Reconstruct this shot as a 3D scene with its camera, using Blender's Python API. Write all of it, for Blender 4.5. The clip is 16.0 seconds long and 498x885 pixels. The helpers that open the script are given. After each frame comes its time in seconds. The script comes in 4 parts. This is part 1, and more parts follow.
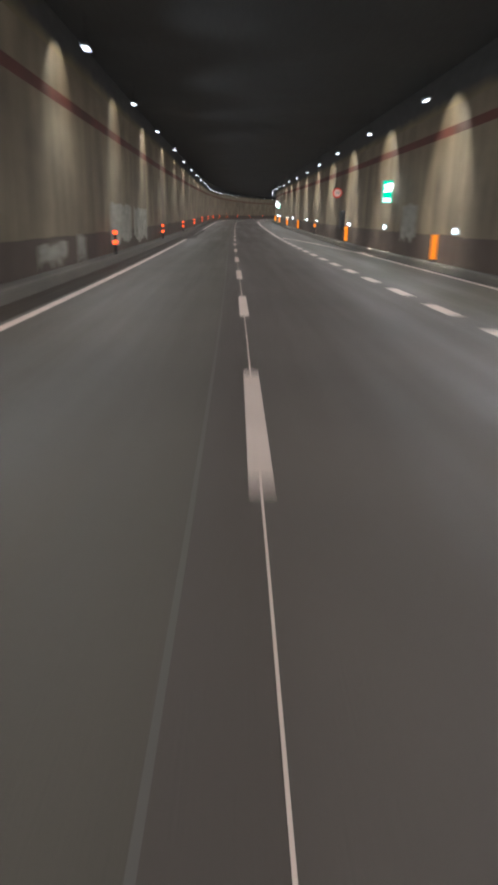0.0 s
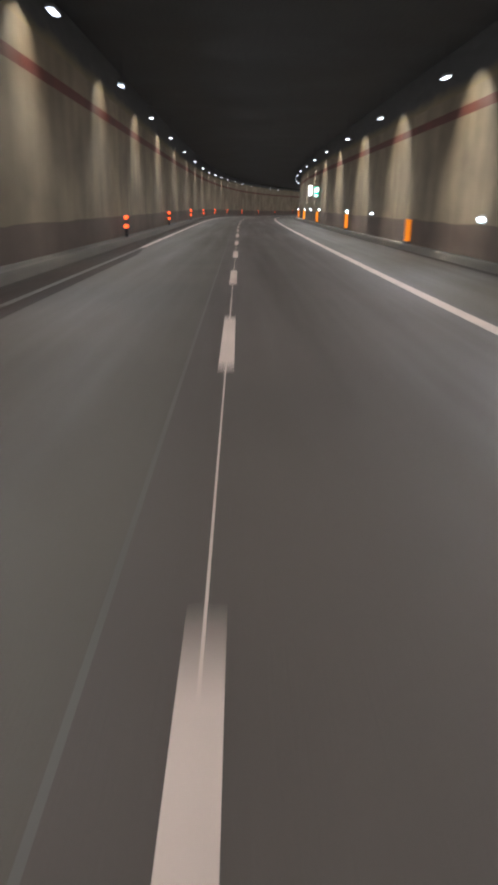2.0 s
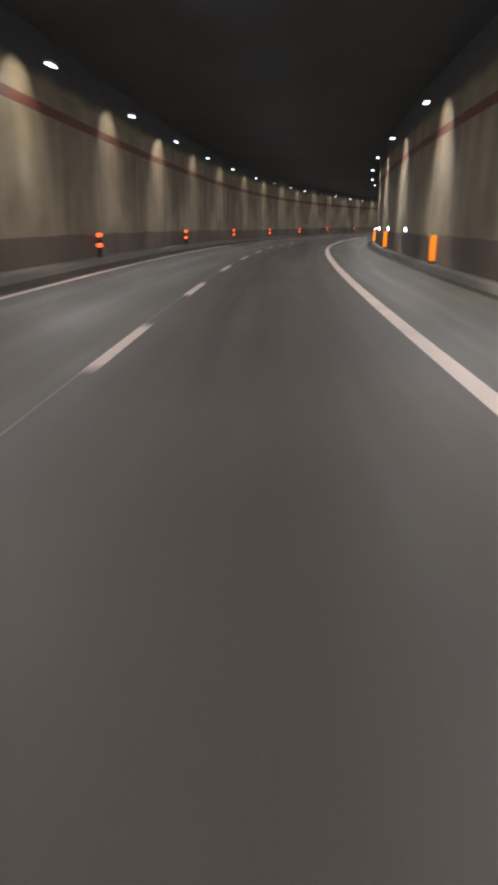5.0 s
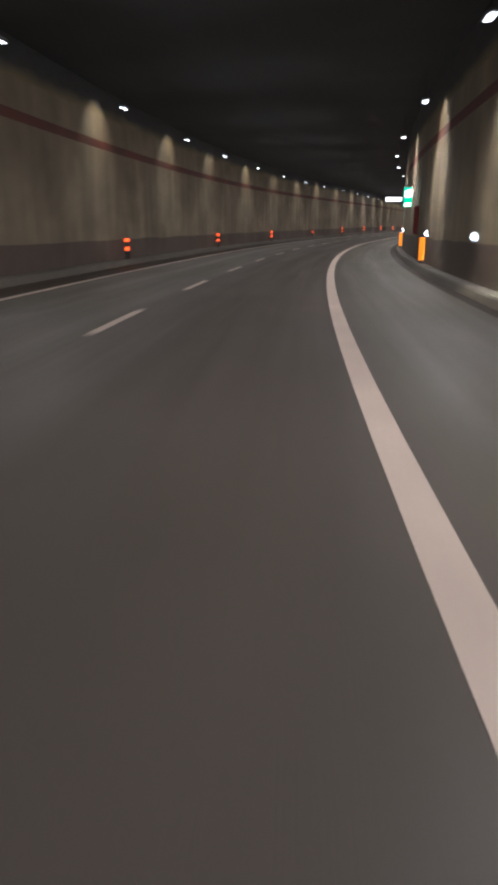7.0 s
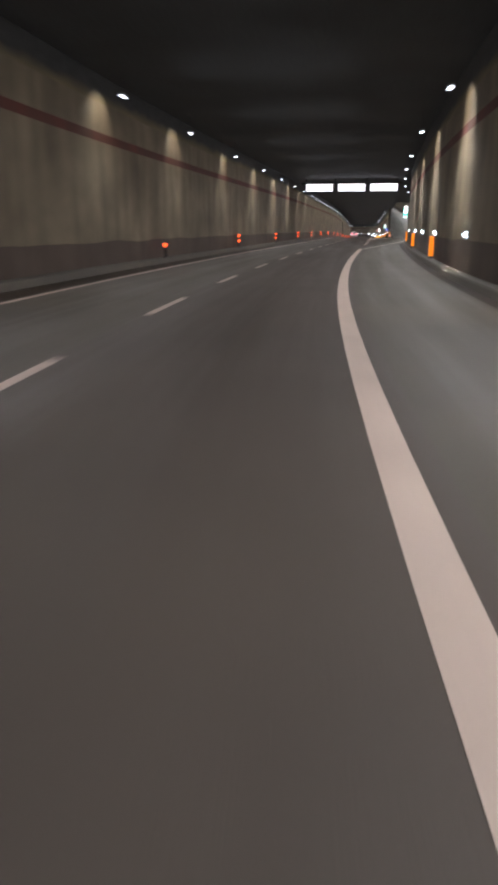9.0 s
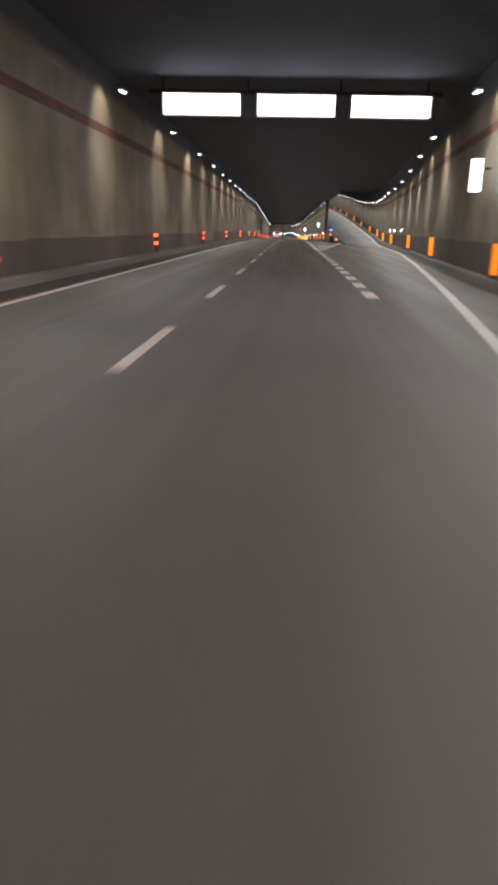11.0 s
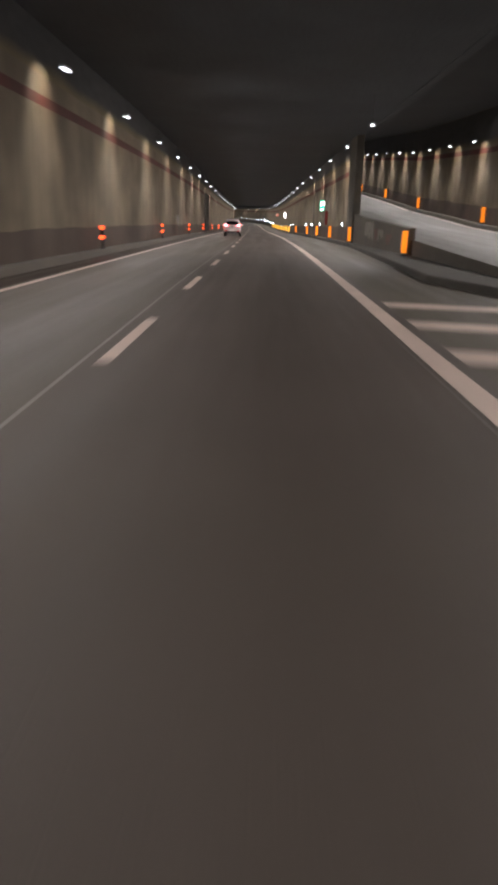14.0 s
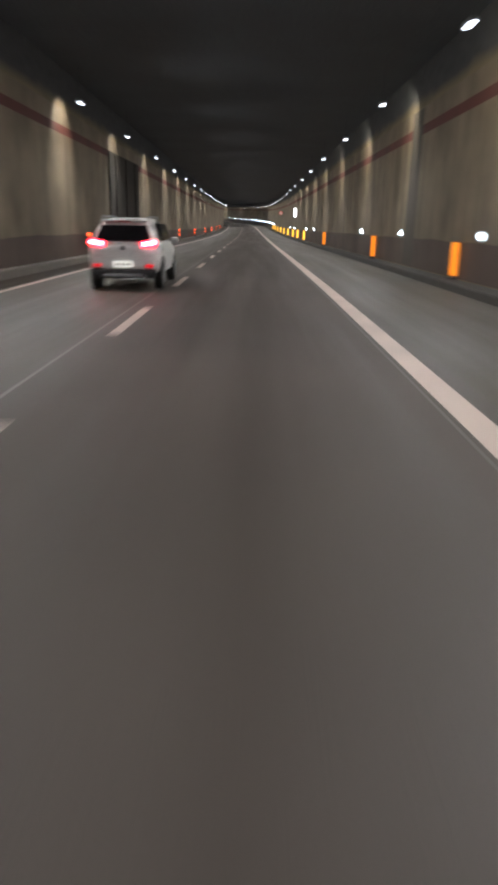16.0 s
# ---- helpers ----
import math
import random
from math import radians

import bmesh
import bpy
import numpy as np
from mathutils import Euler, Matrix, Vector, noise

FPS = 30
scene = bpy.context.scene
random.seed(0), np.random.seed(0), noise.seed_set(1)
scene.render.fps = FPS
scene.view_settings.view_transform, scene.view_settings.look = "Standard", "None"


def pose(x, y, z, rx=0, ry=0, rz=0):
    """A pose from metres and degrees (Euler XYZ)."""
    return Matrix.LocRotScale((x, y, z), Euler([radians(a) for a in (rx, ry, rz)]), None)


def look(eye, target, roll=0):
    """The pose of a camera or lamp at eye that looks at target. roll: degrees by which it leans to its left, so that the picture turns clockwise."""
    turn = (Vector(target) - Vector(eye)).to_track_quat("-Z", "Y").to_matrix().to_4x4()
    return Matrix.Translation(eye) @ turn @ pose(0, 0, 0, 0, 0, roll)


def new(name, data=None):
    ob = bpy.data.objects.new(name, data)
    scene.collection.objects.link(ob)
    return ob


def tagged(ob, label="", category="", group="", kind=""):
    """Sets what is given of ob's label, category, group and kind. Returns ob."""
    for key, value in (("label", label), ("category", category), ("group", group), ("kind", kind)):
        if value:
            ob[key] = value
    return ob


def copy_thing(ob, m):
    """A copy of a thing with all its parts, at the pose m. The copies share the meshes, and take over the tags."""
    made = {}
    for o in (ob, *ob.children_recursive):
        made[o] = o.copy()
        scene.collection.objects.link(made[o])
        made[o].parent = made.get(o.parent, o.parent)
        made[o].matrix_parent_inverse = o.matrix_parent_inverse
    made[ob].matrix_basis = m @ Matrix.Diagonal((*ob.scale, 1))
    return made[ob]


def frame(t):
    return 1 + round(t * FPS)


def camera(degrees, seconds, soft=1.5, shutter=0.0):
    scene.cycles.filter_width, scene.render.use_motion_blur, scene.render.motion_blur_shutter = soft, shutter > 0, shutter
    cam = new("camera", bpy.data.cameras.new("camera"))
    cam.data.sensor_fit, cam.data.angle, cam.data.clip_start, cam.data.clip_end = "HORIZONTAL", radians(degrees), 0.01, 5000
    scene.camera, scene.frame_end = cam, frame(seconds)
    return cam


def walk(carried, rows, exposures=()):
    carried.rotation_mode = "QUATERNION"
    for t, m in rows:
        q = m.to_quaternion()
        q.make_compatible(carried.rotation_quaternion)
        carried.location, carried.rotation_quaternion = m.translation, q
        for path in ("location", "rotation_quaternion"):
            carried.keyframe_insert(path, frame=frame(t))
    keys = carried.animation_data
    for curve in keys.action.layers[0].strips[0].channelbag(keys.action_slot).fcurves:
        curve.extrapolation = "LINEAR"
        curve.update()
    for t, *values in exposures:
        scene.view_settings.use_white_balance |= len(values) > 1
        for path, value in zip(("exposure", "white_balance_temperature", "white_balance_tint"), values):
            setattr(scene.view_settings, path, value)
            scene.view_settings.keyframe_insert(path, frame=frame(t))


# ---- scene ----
EXPO = 0.7

# ======================= camera =======================
cam = camera(39.43, 16.0, soft=3.6, shutter=0.7)
walk(cam, [
    (0.0, look((-0.152, 0.142, 1.413), (0.196, 19.158, -4.775), 1.19)),
    (0.5, look((-0.167, 12.533, 1.296), (0.144, 31.512, -5.004), 1.60)),
    (1.0, look((-0.236, 24.804, 1.242), (0.041, 43.800, -5.009), 0.97)),
    (1.5, look((-0.319, 37.305, 1.229), (-0.075, 56.313, -4.987), 0.85)),
    (2.0, look((-0.415, 49.917, 1.253), (-0.164, 68.902, -5.033), 1.30)),
    (2.5, look((-0.454, 62.484, 1.316), (-0.152, 81.464, -4.983), 2.45)),
    (3.0, look((-0.417, 75.078, 1.400), (-0.120, 94.078, -4.838), 2.36)),
    (3.5, look((-0.287, 87.575, 1.499), (-0.069, 106.594, -4.683), 2.31)),
    (4.0, look((0.033, 99.944, 1.612), (0.068, 119.000, -4.461), 1.89)),
    (4.5, look((0.482, 112.242, 1.723), (0.360, 131.324, -4.266), 1.32)),
    (5.0, look((1.036, 124.522, 1.816), (0.905, 143.627, -4.098), 0.82)),
    (5.5, look((1.676, 136.839, 1.893), (1.762, 155.955, -3.988), 0.61)),
    (6.0, look((2.543, 149.120, 1.952), (2.987, 168.251, -3.861), 0.89)),
    (6.5, look((3.657, 161.458, 1.992), (4.623, 180.576, -3.802), 0.66)),
    (7.0, look((5.207, 173.701, 2.013), (6.642, 192.773, -3.836), 0.15)),
    (7.5, look((7.011, 185.879, 2.021), (9.117, 204.908, -3.763), 0.39)),
    (8.0, look((9.369, 198.094, 2.054), (11.918, 217.096, -3.640), -0.86)),
    (8.5, look((11.904, 210.255, 2.116), (15.431, 229.082, -3.637), 0.49)),
    (9.0, look((15.086, 222.335, 2.209), (19.242, 241.052, -3.485), 0.15)),
    (9.5, look((18.661, 234.354, 2.320), (23.446, 252.888, -3.475), 0.51)),
    (10.0, look((22.750, 246.167, 2.447), (28.228, 264.513, -3.332), 0.66)),
    (10.5, look((27.103, 257.847, 2.588), (33.122, 276.032, -3.162), 1.01)),
    (11.0, look((31.626, 269.446, 2.728), (37.994, 287.512, -3.021), 1.40)),
    (11.5, look((36.246, 281.007, 2.857), (42.759, 299.020, -2.897), 1.71)),
    (12.0, look((40.956, 292.545, 2.977), (47.499, 310.539, -2.802), 1.79)),
    (12.5, look((45.741, 303.944, 3.086), (52.269, 321.921, -2.763), 1.05)),
    (13.0, look((50.431, 315.620, 3.184), (57.263, 333.456, -2.750), 1.35)),
    (13.5, look((55.229, 327.216, 3.271), (62.327, 344.941, -2.682), 2.18)),
    (14.0, look((60.177, 338.765, 3.342), (67.196, 356.471, -2.757), 1.40)),
    (14.5, look((64.968, 350.319, 3.387), (72.095, 368.010, -2.633), 1.06)),
    (15.0, look((69.895, 361.955, 3.406), (76.810, 379.707, -2.680), 0.86)),
    (15.5, look((74.666, 373.600, 3.398), (81.635, 391.342, -2.660), 0.92)),
    (16.0, look((79.416, 385.228, 3.361), (86.452, 402.932, -2.728), 1.19)),
], exposures=[(0.0, EXPO - 0.05, 5900, 8), (3.2, EXPO + 0.1, 6000, 10), (5.5, EXPO + 0.13, 6000, 10), (7.0, EXPO - 0.02, 6100, 12), (8.6, EXPO + 0.08, 6100, 12), (9.6, EXPO + 0.17, 6000, 12),
               (12.0, EXPO + 0.52, 6250, 12), (12.6, EXPO + 0.28, 6400, 14), (13.1, EXPO + 0.05, 6500, 15), (13.5, EXPO - 0.15, 6700, 18), (14.0, EXPO + 0.25, 6450, 15), (14.6, EXPO + 0.46, 5930, 11), (15.1, EXPO + 0.18, 5750, 7), (15.6, EXPO + 0.1, 6050, 10), (16.0, EXPO + 0.14, 6000, 9)])

# ======================= world =======================
world = bpy.data.worlds.new("world")
scene.world = world
world.use_nodes = True
world.node_tree.nodes["Background"].inputs[0].default_value = (0.0, 0.0, 0.0, 1)
world.node_tree.nodes["Background"].inputs[1].default_value = 0.0

# light strengths in watts
P_WASH = 47.0
P_ROAD = 600.0

# ======================= the road's alignment =======================
# s runs along the lane line between the two lanes, n to the left of it, z above the road
STEP = 1.0
CURV = [2.04, 1.1, .16, -.3, -.09, -.03, -.26, -1.07, -1.78, -2.82, -2.99, -2.92, -3.8, -3.33, -1.42, .24, .48,
        -.15, -.26, .26, .37, .34, .11, -.07, -.05, .06, .14, 0.16, .16, .15, .4, 2.5, 4.5, 4.5, 4.5, 4.5, 4.5, 4.5]
RISE = [-2.04, -.37, .59, .97, .52, .02, .78, 1.17, .92, .62, -.05, -.76, -.9, -.4, .4, 1.2, 1.2, 1, .5]
SS = np.arange(-20, 720, STEP)
_k = np.interp(SS, np.arange(-20, 721, 20.0), CURV) * 1e-3
_g = np.interp(SS, np.arange(-20, 721, 40.0), RISE) * 1e-2


def run(v):
    return np.concatenate([[0], np.cumsum((v[1:] + v[:-1]) / 2 * STEP)])


HEAD = run(_k)
HEAD = HEAD - HEAD[20]
RX, RY, RZ = run(-np.sin(HEAD)), run(np.cos(HEAD)), run(_g)
RX, RY, RZ = RX - RX[20], RY - RY[20], RZ - RZ[20]


def at(s, n, z=0.0):
    h = float(np.interp(s, SS, HEAD))
    return Vector((float(np.interp(s, SS, RX)) - n * math.cos(h), float(np.interp(s, SS, RY)) - n * math.sin(h),
                   float(np.interp(s, SS, RZ)) + z))


def place(s, n, z=0.0, turn=0.0):
    """The pose of a thing built with y along the road and x to the right."""
    h = float(np.interp(s, SS, HEAD))
    return Matrix.Translation(at(s, n, z)) @ Matrix.Rotation(h + radians(turn), 4, "Z")


def ramp_z(s):
    """Height of the exit ramp over the main road."""
    return float(np.interp(s, [350, 358, 371, 391, 411, 428, 445, 470, 560], [0, 0.14, 0.52, 1.25, 2.45, 3.9, 5.3, 7.3, 13.5]))


def right_edge(s):
    """Kerb on the right of the carriageway, then of the exit lane and its ramp."""
    return float(np.interp(s, [246, 282, 293, 307, 325, 340, 355, 370, 385, 400, 420, 450, 480, 520, 560],
                           [-6.5, -6.6, -6.75, -7.7, -9.3, -10.2, -11.3, -12.4, -13.4, -14.1, -14.6, -14.7, -14.6, -14.2, -13.5]))


def left_edge(s):
    return float(np.interp(s, [120, 185, 205, 245, 310], [4.1, 4.55, 4.55, 4.4, 4.1]))


def kerb_foot(s):
    """Foot of the left kerb; the walkway narrows after the bend."""
    return left_edge(s) + float(np.interp(s, [250, 310], [0.0, 0.15]))


def exit_line(s):
    """The edge line leaves the driving lane and runs along the exit lane."""
    return float(np.interp(s, [276, 282, 292, 307, 318], [-3.5, -4.2, -5.4, -7.1, -8.27])) if s < 318 else right_edge(s) + 0.43


def line_right(s):
    return -float(np.interp(s, [0, 60, 120, 152, 180, 240, 300, 342, 357, 382, 400, 416, 480], [3.62, 3.40, 3.64, 3.68, 3.55, 3.38, 3.40, 3.48, 3.42, 3.46, 3.50, 3.57, 3.6]))


# ======================= materials =======================
def nodes(name):
    m = bpy.data.materials.new(name)
    m.use_nodes = True
    t = m.node_tree
    return m, t, t.nodes["Principled BSDF"]


def add(t, kind, **sockets):
    nd = t.nodes.new(kind)
    for k, v in sockets.items():
        nd.inputs[k.replace("_", " ")].default_value = v
    return nd


def coords(t, uv, scale):
    src = t.nodes.new("ShaderNodeTexCoord")
    mp = t.nodes.new("ShaderNodeMapping")
    mp.inputs["Scale"].default_value = scale
    t.links.new(src.outputs["UV" if uv else "Object"], mp.inputs["Vector"])
    return mp.outputs["Vector"]


def noise_of(t, vec, scale, detail=4.0, rough=0.55):
    nd = add(t, "ShaderNodeTexNoise", Scale=scale, Detail=detail, Roughness=rough)
    t.links.new(vec, nd.inputs["Vector"])
    return nd.outputs["Fac"]


def ramp_of(t, fac, stops):
    nd = t.nodes.new("ShaderNodeValToRGB")
    el = nd.color_ramp.elements
    while len(el) < len(stops):
        el.new(0.5)
    for e, (p, c) in zip(el, stops):
        e.position = p
        e.color = (*c, 1) if len(c) == 3 else c
    t.links.new(fac, nd.inputs["Fac"])
    return nd.outputs["Color"]


def mix(t, fac, a, b, blend="MIX"):
    nd = t.nodes.new("ShaderNodeMix")
    nd.data_type, nd.blend_type = "RGBA", blend
    for sock, v in ((nd.inputs[0], fac), (nd.inputs[6], a), (nd.inputs[7], b)):
        if hasattr(v, "is_linked"):
            t.links.new(v, sock)
        elif isinstance(v, (int, float)):
            sock.default_value = v
        else:
            sock.default_value = (*v, 1)
    return nd.outputs[2]


def bump(t, bsdf, height, strength, dist):
    nd = add(t, "ShaderNodeBump", Strength=strength, Distance=dist)
    t.links.new(height, nd.inputs["Height"])
    t.links.new(nd.outputs["Normal"], bsdf.inputs["Normal"])


def surface(name, dark, light, fine=60.0, coarse=0.6, rough=0.8, metal=0.0, uv=False, stretch=(1, 1, 1), relief=0.3, dirt=(0, 0, 0), dirt_amount=0.0, depth=0.004):
    """A two-scale surface: grain, broad stains and a fine relief."""
    m, t, b = nodes(name)
    v = coords(t, uv, stretch)
    big, small = noise_of(t, v, coarse, 5), noise_of(t, v, fine, 3)
    c = ramp_of(t, big, [(0.32, dark), (0.68, light)])
    grain = ramp_of(t, small, [(0.3, (0.72, 0.72, 0.72)), (0.7, (1.15, 1.15, 1.15))])
    c = mix(t, 0.8, c, grain, "MULTIPLY")
    if dirt_amount:
        spots = ramp_of(t, noise_of(t, v, coarse * 3.7, 6, 0.7), [(0.45, (0, 0, 0)), (0.75, (dirt_amount,) * 3)])
        c = mix(t, spots, c, dirt)
    t.links.new(c, b.inputs["Base Color"])
    r = ramp_of(t, big, [(0.3, (rough * 0.85,) * 3), (0.7, (min(1, rough * 1.1),) * 3)])
    t.links.new(r, b.inputs["Roughness"])
    b.inputs["Metallic"].default_value = metal
    if relief:
        bump(t, b, small, relief, depth)
    return m


def plain(name, colour, rough=0.5, metal=0.0, coat=0.0):
    m, t, b = nodes(name)
    v = coords(t, False, (1, 1, 1))
    c = ramp_of(t, noise_of(t, v, 9.0, 5), [(0.3, tuple(x * 0.82 for x in colour)), (0.7, tuple(min(1, x * 1.1) for x in colour))])
    t.links.new(c, b.inputs["Base Color"])
    b.inputs["Roughness"].default_value, b.inputs["Metallic"].default_value = rough, metal
    b.inputs["Coat Weight"].default_value = coat
    return m


def glow(name, colour, strength, base=(0.6, 0.6, 0.6)):
    m, t, b = nodes(name)
    b.inputs["Base Color"].default_value = (*base, 1)
    b.inputs["Emission Color"].default_value = (*colour, 1)
    b.inputs["Emission Strength"].default_value = strength
    b.inputs["Roughness"].default_value = 0.25
    return m


def asphalt(name, dark, light, gloss=0.32):
    """Worn asphalt: aggregate, wheel-polished bands along the road, stains."""
    m, t, b = nodes(name)
    uv = coords(t, True, (1, 1, 1))
    lng = coords(t, True, (0.04, 1.0, 1))
    agg = noise_of(t, uv, 95.0, 2)
    blot = noise_of(t, uv, 0.35, 6)
    band = noise_of(t, lng, 1.3, 4)
    c = ramp_of(t, band, [(0.2, dark), (0.8, light)])
    c = mix(t, 0.55, c, ramp_of(t, blot, [(0.3, (0.7, 0.7, 0.7)), (0.7, (1.2, 1.2, 1.2))]), "MULTIPLY")
    c = mix(t, 0.7, c, ramp_of(t, agg, [(0.3, (0.6, 0.6, 0.6)), (0.7, (1.35, 1.35, 1.35))]), "MULTIPLY")
    t.links.new(c, b.inputs["Base Color"])
    t.links.new(ramp_of(t, band, [(0.3, (0.46,) * 3), (0.7, (0.66,) * 3)]), b.inputs["Roughness"])
    b.inputs["Specular IOR Level"].default_value = gloss
    bump(t, b, agg, 0.35, 0.004)
    return m


def paint(name, colour, worn=0.35):
    """Road paint with chipped patches that let the asphalt through."""
    m, t, b = nodes(name)
    uv = coords(t, True, (1, 1, 1))
    chips = ramp_of(t, noise_of(t, uv, 14.0, 6, 0.7), [(0.56, (0, 0, 0)), (0.72, (worn,) * 3)])
    tone = ramp_of(t, noise_of(t, uv, 1.2, 4), [(0.3, tuple(x * 0.78 for x in colour)), (0.7, colour)])
    t.links.new(mix(t, chips, tone, (0.08, 0.075, 0.07)), b.inputs["Base Color"])
    b.inputs["Roughness"].default_value = 0.55
    bump(t, b, noise_of(t, uv, 70.0, 2), 0.2, 0.002)
    return m


def wall_paint(name, dark, light, soot, amount):
    """Sooty plaster with vertical run marks."""
    m, t, b = nodes(name)
    uv = coords(t, True, (1, 1, 1))
    runs = noise_of(t, coords(t, True, (1.6, 0.12, 1)), 1.5, 6, 0.65)
    blot = noise_of(t, uv, 0.45, 6)
    fine = noise_of(t, uv, 38.0, 3)
    c = ramp_of(t, blot, [(0.3, dark), (0.7, light)])
    c = mix(t, ramp_of(t, runs, [(0.42, (0, 0, 0)), (0.78, (amount,) * 3)]), c, soot)
    c = mix(t, 0.6, c, ramp_of(t, fine, [(0.3, (0.8,) * 3), (0.7, (1.12,) * 3)]), "MULTIPLY")
    t.links.new(c, b.inputs["Base Color"])
    b.inputs["Roughness"].default_value = 0.75
    bump(t, b, fine, 0.25, 0.006)
    return m


ASPHALT_LEFT = asphalt("asphalt_left", (0.08, 0.067, 0.0535), (0.11, 0.0925, 0.074))
ASPHALT_MID = asphalt("asphalt_mid", (0.0745, 0.0598, 0.051), (0.105, 0.0847, 0.0725))
ASPHALT_EDGE = asphalt("asphalt_edge", (0.074, 0.0635, 0.048), (0.103, 0.088, 0.067))
GUTTER = asphalt("gutter_dirt", (0.038, 0.029, 0.023), (0.062, 0.048, 0.039), 0.08)
ASPHALT_RAMP = asphalt("asphalt_ramp", (0.092, 0.088, 0.082), (0.14, 0.134, 0.124))
PAINT = paint("road_paint", (0.64, 0.505, 0.435))
PAINT_OLD = paint("road_paint_old", (0.19, 0.17, 0.15), 0.9)
JOINT = paint("joint_sand", (0.112, 0.097, 0.084), 0.9)
GORE_PAINT = paint("gore_paint", (0.45, 0.4, 0.355), 0.6)
WALL = wall_paint("wall_plaster", (0.138, 0.106, 0.072), (0.288, 0.235, 0.158), (0.06, 0.043, 0.03), 0.85)
WALL_LOW = wall_paint("wall_dark_base", (0.068, 0.046, 0.036), (0.125, 0.088, 0.068), (0.04, 0.03, 0.025), 0.75)
STRIPE = wall_paint("red_stripe", (0.062, 0.023, 0.016), (0.18, 0.035, 0.024), (0.045, 0.03, 0.022), 0.98)
CEIL = surface("ceiling_soot", (0.072, 0.08, 0.091), (0.11, 0.121, 0.136), 12, 0.35, 0.9, relief=0.2)
def unlit_band(name):
    """Plaster painted near black towards the ceiling, as unlit above the beams, along a ragged cloudy edge."""
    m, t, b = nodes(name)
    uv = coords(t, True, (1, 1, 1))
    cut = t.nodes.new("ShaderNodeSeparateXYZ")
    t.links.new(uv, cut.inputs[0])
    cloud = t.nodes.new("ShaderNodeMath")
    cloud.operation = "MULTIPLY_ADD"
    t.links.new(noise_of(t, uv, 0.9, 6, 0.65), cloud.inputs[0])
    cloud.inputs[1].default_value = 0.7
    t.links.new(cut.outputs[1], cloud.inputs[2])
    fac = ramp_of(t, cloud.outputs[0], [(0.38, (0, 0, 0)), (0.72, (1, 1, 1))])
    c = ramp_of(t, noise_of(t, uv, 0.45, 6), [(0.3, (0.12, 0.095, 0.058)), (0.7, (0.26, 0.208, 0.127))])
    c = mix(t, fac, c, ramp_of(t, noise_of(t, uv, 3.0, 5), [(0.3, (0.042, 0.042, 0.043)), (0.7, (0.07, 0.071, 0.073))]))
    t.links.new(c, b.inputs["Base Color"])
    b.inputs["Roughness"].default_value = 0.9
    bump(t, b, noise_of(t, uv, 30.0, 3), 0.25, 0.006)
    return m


UPPER_SHADE = unlit_band("shaded_upper_wall")
KERB = surface("kerb_stone", (0.075, 0.063, 0.05), (0.13, 0.111, 0.09), 55, 0.8, 0.8, dirt=(0.07, 0.06, 0.055), dirt_amount=0.7)
PAVE = surface("walkway_concrete", (0.07, 0.058, 0.046), (0.12, 0.101, 0.082), 45, 0.7, 0.85, dirt=(0.04, 0.036, 0.033), dirt_amount=0.8)
CONC = surface("bare_concrete", (0.06, 0.051, 0.04), (0.108, 0.093, 0.074), 40, 0.6, 0.85, dirt=(0.05, 0.046, 0.042), dirt_amount=0.7)
NOSE_DIRT = surface("nose_dirt", (0.04, 0.035, 0.03), (0.075, 0.067, 0.057), 45, 0.7, 0.9, dirt=(0.03, 0.027, 0.024), dirt_amount=0.8)
WHITEWASH = surface("whitewash", (0.25, 0.235, 0.2), (0.43, 0.41, 0.36), 30, 1.4, 0.8, dirt=(0.1, 0.088, 0.07), dirt_amount=1.0)
METAL = plain("grey_metal", (0.35, 0.36, 0.37), 0.45, 0.8)
DARK_METAL = plain("dark_metal", (0.05, 0.05, 0.055), 0.5, 0.6)
SIGN_GREY = plain("sign_grey", (0.4, 0.4, 0.38), 0.4)
BLACK = plain("black_rubber", (0.02, 0.02, 0.02), 0.7)
LENS = glow("lamp_lens", (0.86, 0.92, 1.0), 6.0)
LOW_LENS = glow("low_lens", (0.66, 0.86, 1.0), 18.0)
AMBER = glow("amber_lens", (1.0, 0.095, 0.02), 1.7, (0.6, 0.15, 0.03))
# reflective sheets: headlight thrown back is put in as emission, yellower for far posts
ORANGE_GLOW = glow("orange_glow_sheet", (1.0, 0.25, 0.012), 0.55, (0.85, 0.3, 0.03))
YELLOW_GLOW = glow("yellow_glow_sheet", (1.0, 0.48, 0.04), 1.1, (0.85, 0.45, 0.05))
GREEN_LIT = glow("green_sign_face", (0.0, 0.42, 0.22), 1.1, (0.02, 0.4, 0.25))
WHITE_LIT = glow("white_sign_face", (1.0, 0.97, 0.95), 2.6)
PANEL_LIT = glow("panel_face", (1.0, 0.95, 0.98), 1.7)
# speed sign: headlight returned by rim and disc is added as a faint glow
RED_RING = glow("red_ring", (1.0, 0.09, 0.06), 0.14, (0.7, 0.07, 0.05))
SIGN_WHITE = glow("sign_white", (1.0, 0.62, 0.5), 0.16, (0.85, 0.66, 0.58))
# direction sign: its unlit faces are brightened by emission of their own
SIGN_BLUE = glow("sign_blue", (0.02, 0.09, 0.55), 0.35, (0.03, 0.1, 0.55))
SIGN_ARROW = glow("sign_arrow", (0.8, 0.8, 0.9), 0.6, (0.8, 0.8, 0.8))


